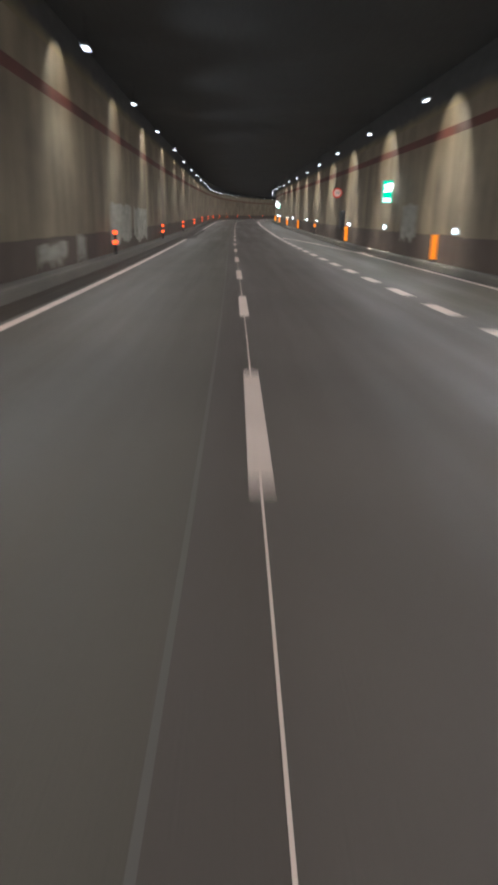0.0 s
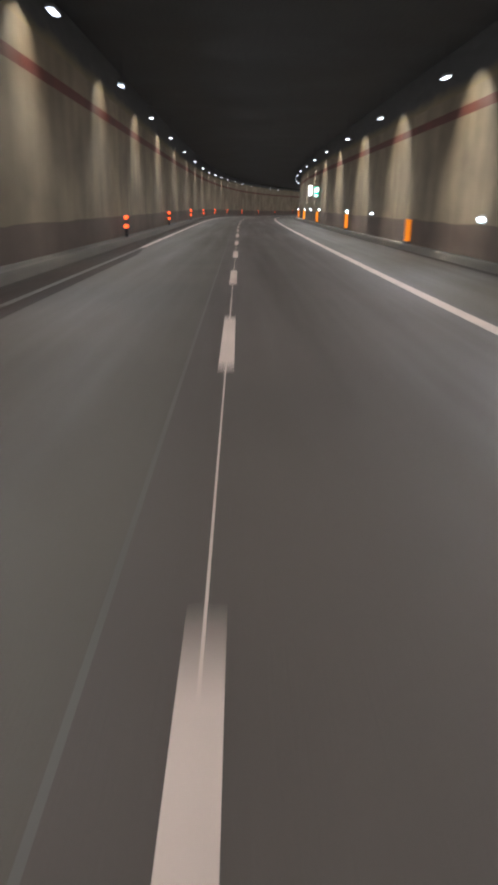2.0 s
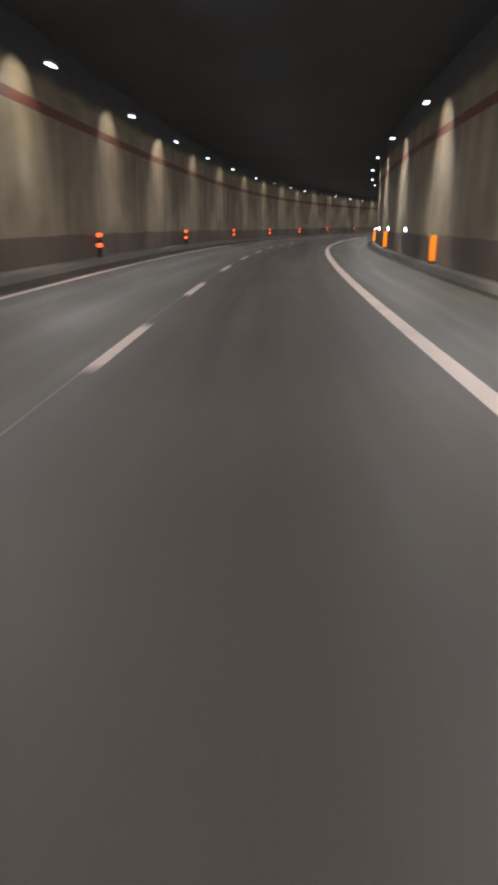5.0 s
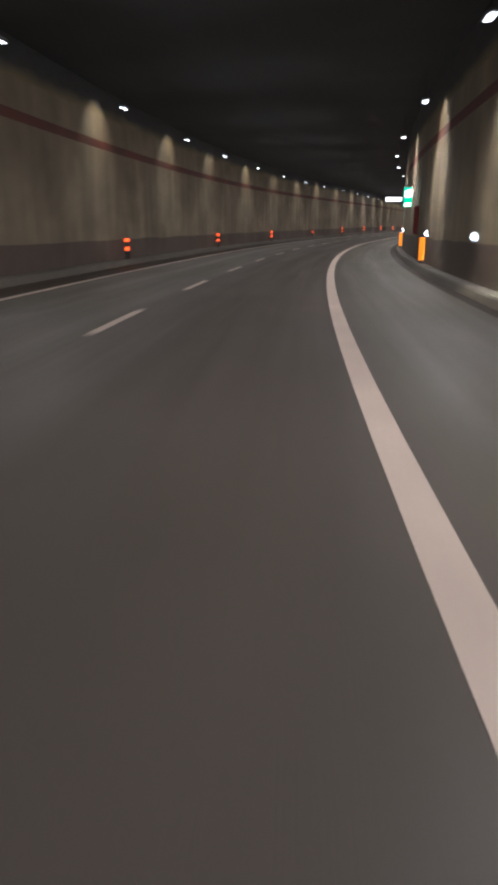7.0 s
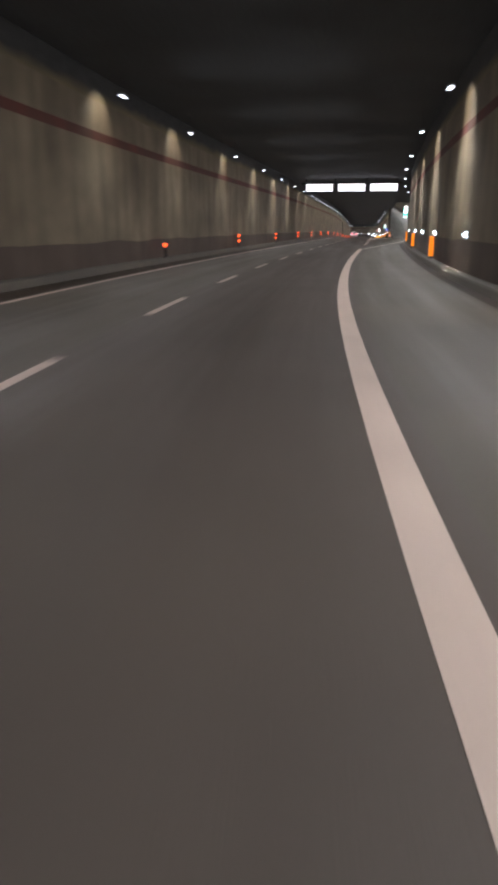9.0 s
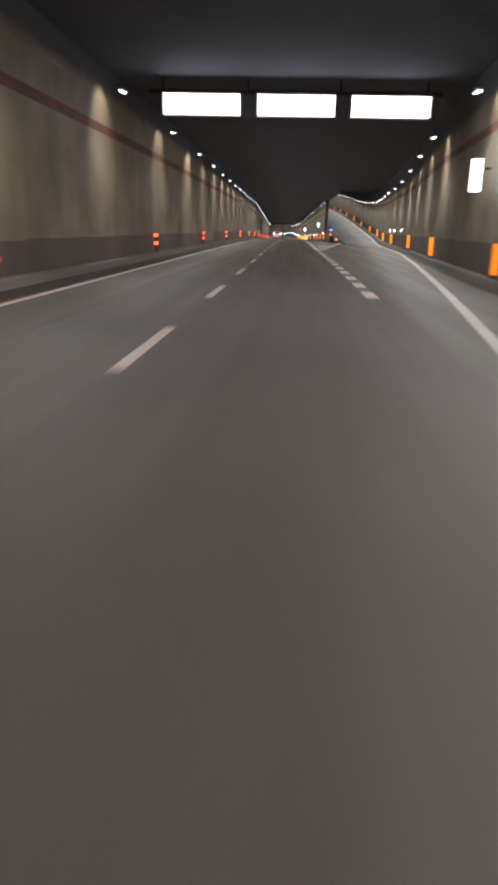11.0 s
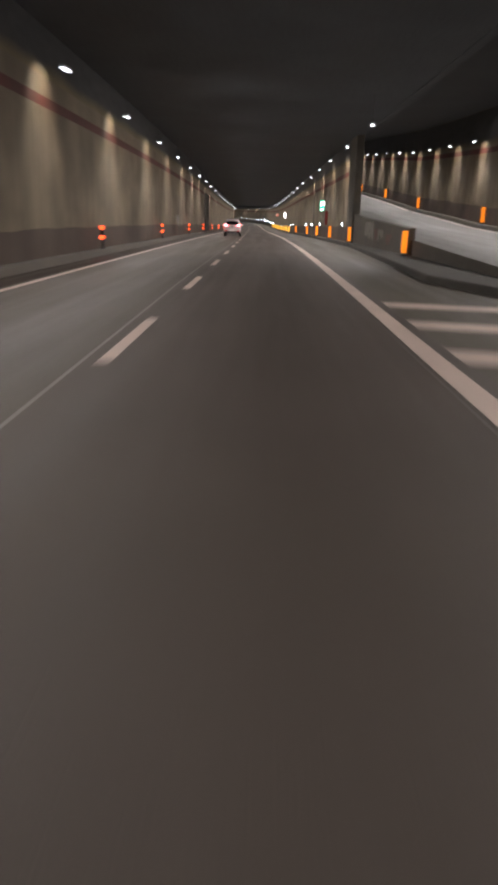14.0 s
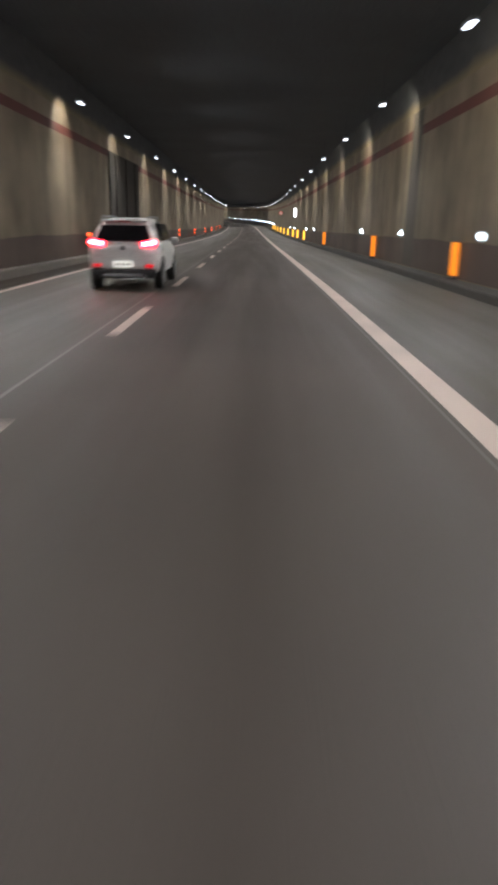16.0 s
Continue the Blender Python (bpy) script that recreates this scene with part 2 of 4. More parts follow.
# ======================= mesh helpers =======================
def finish(name, verts, faces, mat, uvs=None, parent=None, smooth=False):
    me = bpy.data.meshes.new(name)
    me.from_pydata(verts, [], faces)
    if uvs is not None:
        lay = me.uv_layers.new(name="uv")
        for lp in me.loops:
            lay.data[lp.index].uv = uvs[lp.vertex_index]
    if smooth:
        for p in me.polygons:
            p.use_smooth = True
    me.materials.append(mat)
    ob = new(name, me)
    if parent:
        ob.parent = parent
    return ob


def sweep(name, s0, s1, profile, mat, step=3.0, closed=False, caps=True, parent=None):
    """Carry a profile, a function of s that gives (n, z) points, along the road."""
    k = max(1, int(round((s1 - s0) / step)))
    verts, faces, uvs = [], [], []
    m = len(profile(s0))
    for i in range(k + 1):
        s = s0 + (s1 - s0) * i / k
        run_len, last = 0.0, None
        for n, z in profile(s):
            if last:
                run_len += math.hypot(n - last[0], z - last[1])
            last = (n, z)
            verts.append(at(s, n, z))
            uvs.append((s, run_len))
    e = m if closed else m - 1
    for i in range(k):
        for j in range(e):
            a, b = i * m + j, i * m + (j + 1) % m
            faces.append((a, b, b + m, a + m))
    if closed and caps:
        faces.append(tuple(range(m - 1, -1, -1)))
        faces.append(tuple(range(k * m, k * m + m)))
    return finish(name, verts, faces, mat, uvs, parent)


def strip(name, s0, s1, n0, n1, z, mat, step=3.0, parent=None):
    """A flat strip; n0 (left) and n1 (right) are numbers or functions of s."""
    f0 = n0 if callable(n0) else (lambda s: n0)
    f1 = n1 if callable(n1) else (lambda s: n1)
    k = max(1, int(round((s1 - s0) / step)))
    verts, faces, uvs = [], [], []
    for i in range(k + 1):
        s = s0 + (s1 - s0) * i / k
        zz = z(s) if callable(z) else z
        for n in (f0(s), f1(s)):
            verts.append(at(s, n, zz))
            uvs.append((s, n))
        if i:
            a = 2 * i
            faces.append((a - 2, a - 1, a + 1, a))
    return finish(name, verts, faces, mat, uvs, parent)


def box_bm(size, centre=(0, 0, 0), bevel=0.0, bm=None, rot=None):
    bm = bm or bmesh.new()
    r = bmesh.ops.create_cube(bm, size=1.0)
    vs = r["verts"]
    m = Matrix.Translation(centre) @ (rot or Matrix()) @ Matrix.Diagonal((*size, 1))
    bmesh.ops.transform(bm, matrix=m, verts=vs)
    if bevel:
        es = list({e for v in vs for e in v.link_edges})
        bmesh.ops.bevel(bm, geom=es, offset=bevel, segments=2, affect="EDGES", profile=0.5)
    return bm


def cyl_bm(radius, length, axis="Z", centre=(0, 0, 0), seg=20, r2=None, bm=None):
    bm = bm or bmesh.new()
    rot = {"Z": Matrix(), "X": Matrix.Rotation(math.pi / 2, 4, "Y"), "Y": Matrix.Rotation(math.pi / 2, 4, "X")}[axis]
    bmesh.ops.create_cone(bm, cap_ends=True, segments=seg, radius1=radius, radius2=radius if r2 is None else r2, depth=length,
                          matrix=Matrix.Translation(centre) @ rot)
    return bm


def part(name, bm, material, parent, label="", smooth=False):
    me = bpy.data.meshes.new(name)
    bm.to_mesh(me)
    bm.free()
    if smooth:
        for p in me.polygons:
            p.use_smooth = True
    me.materials.append(material)
    ob = new(name, me)
    ob.parent = parent
    if label:
        tagged(ob, label)
    return ob


def thing(name, label, category, group=""):
    ob = new(name)
    ob.empty_display_size = 0.2
    return tagged(ob, label, category, group)


def structure(ob, label, category):
    return tagged(ob, label, category, kind="structure")


S0, S1 = -18.0, 700.0

# ======================= carriageway =======================
def joint_n(s):
    """Where the old and the newer asphalt meet."""
    return float(np.interp(s, [108, 126, 318, 352, 366, 420], [0.376, 0.06, 0.045, 0.18, 0.32, 0.26]))


structure(strip("road", S0, S1, lambda s: kerb_foot(s) + 0.05, joint_n, 0.0, ASPHALT_LEFT), "worn grey asphalt of the overtaking lane", "road")
structure(strip("road", S0, S1, joint_n, lambda s: line_right(s) - 0.32, 0.0, ASPHALT_MID), "newer dark brown asphalt of the driving lane", "road")
structure(strip("road", S0, S1, lambda s: line_right(s) - 0.32, -7.3, 0.0, ASPHALT_EDGE), "grey asphalt shoulder beside the driving lane", "road")
structure(strip("road", 250, 350, -7.3, lambda s: min(-7.3, right_edge(s) - 0.1), 0.0, ASPHALT_EDGE), "grey asphalt of the exit lane", "road")
structure(strip("road", 350, 560, -7.3, lambda s: right_edge(s) - 0.1, ramp_z, ASPHALT_RAMP, 2.0), "pale worn asphalt of the rising exit ramp", "road")

structure(sweep("ramp_side", 350, 377.6, lambda s: [(-7.3, -0.02), (-7.3, ramp_z(s))], CONC), "low concrete edge of the rising ramp", "kerb")

# ======================= road markings =======================
LINE_Z = 0.004
structure(strip("edge_line", S0, 49.8, 3.40, 3.24, LINE_Z, PAINT), "white painted edge line beside the kerb", "road marking")
structure(strip("edge_line", 60, 75.5, 3.38, 3.26, LINE_Z, JOINT), "edge line almost lost under dirt", "road marking")
structure(strip("edge_line", 75.5, S1, 3.40, 3.24, LINE_Z, PAINT), "white painted edge line beside the kerb", "road marking")
structure(strip("edge_line", 57, 277, lambda s: line_right(s) + float(np.interp(s, [205, 240], [0.095, 0.125])), lambda s: line_right(s) - 0.135, LINE_Z, PAINT, 2.0), "broad white edge line of the driving lane", "road marking")
structure(strip("edge_line", 342, S1, lambda s: line_right(s) + 0.13, lambda s: line_right(s) - 0.13, LINE_Z, PAINT), "broad white edge line of the driving lane", "road marking")


structure(strip("joint_line", 350, 520, lambda s: line_right(s) + 0.205, lambda s: line_right(s) + 0.175, 0.002, JOINT), "thin worn remains of an older edge line", "road marking")


def taper(s):
    return float(np.interp(s, [-20, 20, 34, 48, 57], [-6.2, -6.2, -6.1, -5.0, -3.55]))


structure(strip("edge_line", S0, 57, lambda s: taper(s) + 0.08, lambda s: taper(s) - 0.08, LINE_Z, PAINT, 2.0), "white edge line closing the merging lane", "road marking")
structure(strip("edge_line", 277, 312, lambda s: exit_line(s) + 0.1, lambda s: exit_line(s) - 0.1, LINE_Z, GORE_PAINT, 2.0), "worn edge line swinging out along the exit lane", "road marking")
structure(strip("edge_line", 312, 560, lambda s: exit_line(s) + 0.07, lambda s: exit_line(s) - 0.07, lambda s: ramp_z(s) + LINE_Z, PAINT), "white edge line of the exit ramp", "road marking")
structure(strip("joint_line", S0, 126, lambda s: joint_n(s) + 0.014, lambda s: joint_n(s) - 0.014, 0.002, JOINT), "faint pale joint along the asphalt", "road marking")
structure(strip("joint_line", 126, 163, lambda s: joint_n(s) + 0.01, lambda s: joint_n(s) - 0.01, 0.002, PAINT_OLD), "faint pale joint along the asphalt", "road marking")
structure(strip("joint_line", 296, 520, lambda s: joint_n(s) + 0.02, lambda s: joint_n(s) - 0.02, 0.002, PAINT_OLD), "faint pale joint along the asphalt", "road marking")
structure(strip("joint_line", S0, 110, 0.010, -0.003, LINE_Z - 0.001, PAINT), "thin white setting-out line between the dashes", "road marking")

for k in range(-2, 92):
    c = -2.12 + 7.5 * k
    tagged(strip("lane_dash", c - 1.55, c + 1.55, 0.075, -0.075, LINE_Z, PAINT, 1.6), "white painted dash between the two lanes", "road marking", "lane dashes")
for k in range(22):
    c = -13.7 + 3.3 * k
    if c < 56:
        tagged(strip("merge_dash", c - 0.86, c + 0.86, lambda s: line_right(s) + 0.13, lambda s: line_right(s) - 0.13, LINE_Z, PAINT), "short broad white dash of the merging lane", "road marking", "merge dashes")
for k in range(12):
    c = 320.45 - 2.72 * k
    tagged(strip("exit_dash", c - 0.8, c + 0.8, -3.28, -3.56, LINE_Z, PAINT), "short broad white dash beside the exit lane", "road marking", "exit dashes")


# the painted nose between the lanes
def nose_right(s):
    return float(np.interp(s, [323, 333, 345, 355, 366], [-3.6, -4.7, -5.95, -6.9, -7.4]))


structure(strip("gore_line", 323, 342, -3.28, lambda s: max(-3.62, nose_right(s)), LINE_Z, PAINT), "broad white line along the painted nose", "road marking")
structure(strip("gore_line", 323.4, 357, lambda s: nose_right(s) + 0.18, lambda s: nose_right(s) - 0.14, LINE_Z + 0.002, PAINT), "broad white line of the nose on the exit side", "road marking")
structure(strip("gore_area", 327.0, 342.2, -3.76, lambda s: min(-3.8, nose_right(s) + 0.34), LINE_Z, GORE_PAINT), "worn solid white paint on the nose", "road marking")
for k in range(8):
    c = 345.0 + 2.42 * k
    lft, rgt = -3.66 - 0.008 * k, max(nose_right(c) + 0.5, -6.1)
    verts = [at(c + a, n, LINE_Z) for n, a in ((lft, -0.36), (rgt, -0.36 + 0.2 * (rgt - lft)), (rgt, 0.32 + 0.2 * (rgt - lft)), (lft, 0.4))]
    tagged(finish("hatch_bar", verts, [(0, 1, 2, 3)], PAINT, [(0, 0), (0, 3), (0.5, 3), (0.5, 0)]), "white hatch bar across the painted nose", "road marking", "hatch bars")

def gutter_n(s):
    """Dirt washed over the edge line covers it for a stretch."""
    return float(np.interp(s, [50.4, 52, 55, 60, 72, 79], [3.5, 2.65, 2.92, 2.95, 2.98, 3.5]))


structure(strip("gutter", S0, S1, lambda s: kerb_foot(s) + 0.03, gutter_n, 0.003, GUTTER, 1.0), "dirty dark gutter strip beside the kerb", "gutter")
structure(strip("gutter", S0, 560, lambda s: right_edge(s) + 0.3, lambda s: right_edge(s) + 0.01, lambda s: ramp_z(s) + 0.003, GUTTER), "dirty dark gutter strip beside the kerb", "gutter")

# ======================= kerbs and walkways =======================
def kerb_left(s):
    e = kerb_foot(s)
    return [(e - 0.02, -0.05), (e + 0.07, 0.15), (e + 0.11, 0.195), (e + 0.25, 0.2), (e + 0.27, 0.19)]


structure(sweep("kerb", S0, S1, kerb_left, KERB), "dirty pale kerb stone along the wall", "kerb")
structure(sweep("walkway", S0, S1, lambda s: [(kerb_foot(s) + 0.27, 0.19), (left_edge(s) + 0.7, 0.19)], PAVE), "narrow grimy concrete walkway", "walkway")


def kerb_right(s):
    e, z = right_edge(s), ramp_z(s)
    return [(e + 0.04, z - 0.05), (e - 0.04, z + 0.15), (e - 0.08, z + 0.195), (e - 0.22, z + 0.2), (e - 0.24, z + 0.19)]


structure(sweep("kerb", S0, 560, kerb_right, KERB), "dirty pale kerb stone along the wall", "kerb")
structure(sweep("walkway", S0, 560, lambda s: [(right_edge(s) - 0.24, ramp_z(s) + 0.19), (right_edge(s) - 0.8, ramp_z(s) + 0.19)], PAVE), "narrow grimy concrete walkway", "walkway")


def nose_kerb(s):
    return float(np.interp(s, [362, 367, 391, 400], [-6.6, -5.55, -6.6, -6.5]))


structure(sweep("kerb", 362, S1, lambda s: [(nose_kerb(s) + 0.02, -0.05), (nose_kerb(s), 0.15), (nose_kerb(s) - 0.03, 0.18), (nose_kerb(s) - 0.22, 0.18), (nose_kerb(s) - 0.24, 0.17)], NOSE_DIRT, 1.0), "grimy dark kerb stone past the nose", "kerb")
structure(sweep("walkway", 362, S1, lambda s: [(nose_kerb(s) - 0.24, 0.17), (-7.25, 0.17)], NOSE_DIRT, 1.0), "narrow grimy concrete walkway", "walkway")

# ======================= walls =======================
BASE_TOP = {1: 0.97, -1: 1.1}


def base_top(s, side):
    """The dark base ends in an uneven hand-rolled edge."""
    return BASE_TOP[side] + 0.07 * noise.noise(Vector((s * 0.35, side, 0))) + 0.035 * noise.noise(Vector((s * 1.7, side, 4)))



def lamp_z(s, row):
    """Height of the lamps over the road, row by row."""
    if row == "left":
        return float(np.interp(s, [20, 50, 70, 100, 125, 160, 200, 230, 280, 320, 350, 380, 425], [5.5, 5.5, 5.25, 5.0, 4.9, 5.2, 5.5, 5.6, 5.5, 5.4, 5.2, 5.1, 5.15]))
    if row == "right":
        return float(np.interp(s, [40, 60, 120, 160, 210, 250, 280, 310, 330], [5.2, 5.05, 5.05, 5.15, 5.3, 5.45, 5.35, 5.15, 4.55]))
    return 5.15


def stripe_z(s, side):
    return float(np.interp(s, [310, 330, 390], [4.22, 3.97, 3.97])) if side < 0 else 4.22


def wall_pair(name, s0, s1, n_of, side, z_of, top, label, step=1.0, low=False):
    """A thick wall with a darker base and a red stripe, each laid on it."""
    w = sweep(name, s0, s1, lambda s: [(n_of(s), z_of(s) + 0.1), (n_of(s), z_of(s) + top), (n_of(s) + side * 0.35, z_of(s) + top), (n_of(s) + side * 0.35, z_of(s) + 0.1)], WALL, step, closed=True)
    structure(w, label, "wall")
    b = sweep("wall_base", s0, s1, lambda s: [(n_of(s) - side * 0.004, z_of(s) + 0.19), (n_of(s) - side * 0.004, z_of(s) + base_top(s, side)), (n_of(s), z_of(s) + base_top(s, side))], WALL_LOW, 0.5, parent=w)
    r = sweep("stripe", s0, s1, lambda s: [(n_of(s) - side * 0.004, z_of(s) + (stripe_z(s, side) if low else 4.22)), (n_of(s) - side * 0.004, z_of(s) + (stripe_z(s, side) if low else 4.22) + 0.28)], STRIPE, step, parent=w)
    # shade above the beams is painted on, from just under lamp height
    k = sweep("upper_band", s0, s1, lambda s: [(n_of(s) - side * 0.004, z_of(s) + lamp_z(s, name[5:]) - 0.12), (n_of(s) - side * 0.004, z_of(s) + 6.3)], UPPER_SHADE, step, parent=w)
    tagged(k, "upper wall band painted dark above the lamp beams")
    tagged(b, "dark sooty painted wall base")
    tagged(r, "faded red painted stripe")
    return w


wall_pair("wall_left", S0, S1, lambda s: left_edge(s) + 0.6, 1, lambda s: 0.0, 6.4, "sooty beige plastered tunnel wall with a red stripe")
wall_pair("wall_right", S0, 560, lambda s: right_edge(s) - 0.4, -1, ramp_z, 6.4, low=True, label="sooty beige plastered tunnel wall with a red stripe")
wall_pair("wall_divider", 397, S1, lambda s: -7.08, -1, lambda s: 0.0, 6.4, "sooty beige plastered wall between road and ramp")
structure(sweep("pillar", 394, 397, lambda s: [(-7.02, 0.1), (-7.02, 6.4), (-7.45, 6.4), (-7.45, 0.1)], CONC, closed=True), "dark bare concrete pillar where the ramp leaves", "pillar")
structure(sweep("retaining_wall", 377.6, 394, lambda s: [(-7.12, 0.1), (-7.12, ramp_z(s) + 0.4), (-7.15, ramp_z(s) + 0.43), (-7.4, ramp_z(s) + 0.43), (-7.4, 0.1)], CONC, closed=True), "stained concrete retaining wall under the ramp", "wall")
structure(sweep("wall_joint", 423.4, 424.9, lambda s: [(-7.07, 0.25), (-7.07, 5.0)], CONC, 0.5), "dark bare concrete joint strip in the wall", "wall joint")
structure(sweep("wall_end", -18.4, -18.0, lambda s: [(5.5, -0.2), (5.5, 6.5), (-7.5, 6.5), (-7.5, -0.2)], CONC, 0.4, closed=True), "plain concrete wall closing the tunnel", "wall")
structure(sweep("wall_end", 699.6, 700.0, lambda s: [(5.6, -0.2), (5.6, 6.5), (-7.5, 6.5), (-7.5, -0.2)], CONC, 0.4, closed=True), "plain concrete wall closing the tunnel", "wall")
structure(sweep("wall_end", 560.0, 560.4, lambda s: [(-7.5, 12), (-7.5, 21), (-16, 21), (-16, 12)], CONC, 0.4, closed=True), "plain concrete wall closing the ramp", "wall")

# ======================= ceilings =======================
structure(sweep("ceiling", S0, S1, lambda s: [(left_edge(s) + 1.05, 6.3), (-7.5, 6.3), (-7.5, 6.6), (left_edge(s) + 1.05, 6.6)], CEIL, closed=True), "black sooty concrete tunnel ceiling", "ceiling")
structure(sweep("ceiling", 250, 560, lambda s: [(-7.45, ramp_z(s) + 6.32), (right_edge(s) - 0.9, ramp_z(s) + 6.32), (right_edge(s) - 0.9, ramp_z(s) + 6.6), (-7.45, ramp_z(s) + 6.6)], CEIL, closed=True), "black sooty concrete ceiling over the ramp", "ceiling")
structure(sweep("ceiling_beam", 350, 560, lambda s: [(-7.4, 6.28), (-7.4, ramp_z(s) + 6.7), (-7.7, ramp_z(s) + 6.7), (-7.7, 6.28)], CEIL, closed=True), "black concrete upstand beam between the ceilings", "beam")

# ======================= lamps =======================
def tunnel_lamp(name):
    """A wall-side floodlight under the ceiling: housing, lens, yoke and drop rod."""
    t = thing(name, "lit white tunnel floodlight hung under the ceiling", "tunnel lamp", "tunnel lamps")
    part("housing", box_bm((0.22, 0.3, 0.1), (0, 0.02, 0.06), 0.03), METAL, t)
    lens = bmesh.new()
    bmesh.ops.create_uvsphere(lens, u_segments=18, v_segments=8, radius=0.085, matrix=Matrix.Translation((0, -0.02, 0.012)) @ Matrix.Diagonal((1.2, 1.5, 0.19, 1)))
    part("lens", lens, LENS, t, "glaring white domed lens", True)
    part("yoke", box_bm((0.26, 0.03, 0.025), (0, 0.02, 0.13), 0.008), DARK_METAL, t)
    part("drop_wire", cyl_bm(0.006, 1.05, "Z", (0, 0.02, 0.66), 8), DARK_METAL, t)
    return t


LEFT_LAMPS = [-9, 1, 11, 20, 29, 38, 48.2, 57.5, 67, 76, 84.4, 93.5, 103.8, 114.5, 124.7, 134.2, 143.5, 152.5, 161.5, 170.9, 180.5, 191.2, 201,
              210.8, 219.6, 229.8, 239.4, 248.9, 258.2, 269, 279.4, 289.2, 299, 309, 318.5, 326, 333.2, 339.5, 345.7, 352, 358.2, 364.3, 370.6,
              379.6, 389, 397.9, 407.1, 416.6, 425.2, 434.4, 444.5, 454.5]
RIGHT_LAMPS = [-14, -4, 5.5, 15, 24.5, 34, 44, 53, 62, 72, 81.8, 91.3, 101.2, 110.5, 119.7, 129.5, 139.5, 149.3, 159.2, 169, 179.1, 189.6, 199.2,
               209.2, 218.8, 228.2, 238.5, 248.2, 258.4, 268.8, 278.3]
DIVIDER_LAMPS = [380.7, 389.4, 398.2, 406.2, 415, 424.3, 433.6, 443.1, 452.5]
EXIT_LAMPS = [287, 297, 307] + [313.6 + 6.6 * k for k in range(36)]
LEFT_LAMPS += [455 + 9.3 * k for k in range(1, 27)]
DIVIDER_LAMPS += [452.5 + 9.1 * k for k in range(1, 27)]

wash = bpy.data.lights.new("wall_wash", "SPOT")
wash.energy, wash.color, wash.spot_size, wash.spot_blend, wash.shadow_soft_size = P_WASH, (1.0, 0.89, 0.68), radians(116), 0.34, 0.05
# the reflectors throw an even sheet of light down the wall: no hot spot beside the lamp
wash.use_nodes = True
beam_out = wash.node_tree.nodes["Emission"]
even = wash.node_tree.nodes.new("ShaderNodeLightFalloff")
even.inputs["Strength"].default_value = 1.0
wash.node_tree.links.new(even.outputs["Constant"], beam_out.inputs["Strength"])
exit_wash = bpy.data.lights.new("exit_wash", "SPOT")
exit_wash.energy, exit_wash.color, exit_wash.spot_size, exit_wash.spot_blend, exit_wash.shadow_soft_size = 27.0, (1.0, 0.89, 0.67), radians(116), 0.34, 0.05
divider_wash = exit_wash.copy()
divider_wash.energy = 85.0
# dirty lenses: the left row's lamps differ in strength
left_washes = []
for watts in (54.0, 36.0, 45.0, 31.0):
    left_washes.append(wash.copy())
    left_washes[-1].energy = watts
    tree = left_washes[-1].node_tree
    tree.links.new(tree.nodes["Light Falloff"].outputs["Linear"], tree.nodes["Emission"].inputs["Strength"])
flood = bpy.data.lights.new("road_flood", "SPOT")
flood.energy, flood.color, flood.spot_size, flood.spot_blend, flood.shadow_soft_size = P_ROAD, (1.0, 0.96, 0.9), radians(157), 0.9, 0.12

lamp_kind = tunnel_lamp("tunnel_lamp")
first = True


# the left row burns weaker through the bend
left_floods = {}
for share in (0.34, 0.5, 0.8):
    left_floods[share] = flood.copy()
    left_floods[share].energy = P_ROAD * share
right_flood = flood.copy()
right_flood.energy = P_ROAD * 1.04
exit_flood = flood.copy()
exit_flood.energy = P_ROAD * 0.8


def lamp_at(s, n, z, to_wall, beam=wash, lead=0.0):
    """One lamp of the row with the light that it throws on wall and road."""
    global first
    m = place(s, n, z)
    if first:
        lamp_kind.matrix_basis = m
        first = False
    else:
        copy_thing(lamp_kind, m)
    eye = at(s, n, z - 0.1)
    if s > 600 and int(s) % 2:
        return
    if beam:
        w = new("wall_wash", beam)
        w.matrix_world = look(eye, at(s + lead, n + to_wall * math.sin(radians(55)), z - 0.1 - math.cos(radians(55))))
    f = new("road_flood", left_floods[0.34 if 185 < s < 275 else 0.5 if 150 < s < 375 else 0.8] if to_wall > 0 else exit_flood if beam is exit_wash or s > 375 else right_flood)
    f.matrix_world = look(eye, at(s, n - to_wall * (0.85 if to_wall > 0 else 0.7), z - 1.1))


dirt = random.Random(12)
# in the bend the beams only reach the top of the wall
dim_washes = []
for watts in (30.0, 20.0, 36.0):
    dim_washes.append(exit_wash.copy())
    dim_washes[-1].energy = watts
for s in LEFT_LAMPS:
    lamp_at(s, float(np.interp(s, [140, 170, 200, 280, 310], [3.95, 4.1, 4.1, 4.1, 4.0])), lamp_z(s, "left"), 1, dirt.choice(dim_washes if 165 < s < 275 else left_washes))
for s in RIGHT_LAMPS:
    lamp_at(s, float(np.interp(s, [100, 160, 250], [-5.95, -6.3, -6.3])) if s < 250 else right_edge(s) + 0.3, lamp_z(s, "right"), -1)
for s in DIVIDER_LAMPS:
    lamp_at(s, -5.9, lamp_z(s, "divider"), -1, divider_wash if s > 397 else None, 0.9 if 402 < s < 460 else 0.3)
for s in EXIT_LAMPS:
    lamp_at(s, right_edge(s) + 0.22, lamp_z(s, "right") + ramp_z(s), -1, exit_wash)

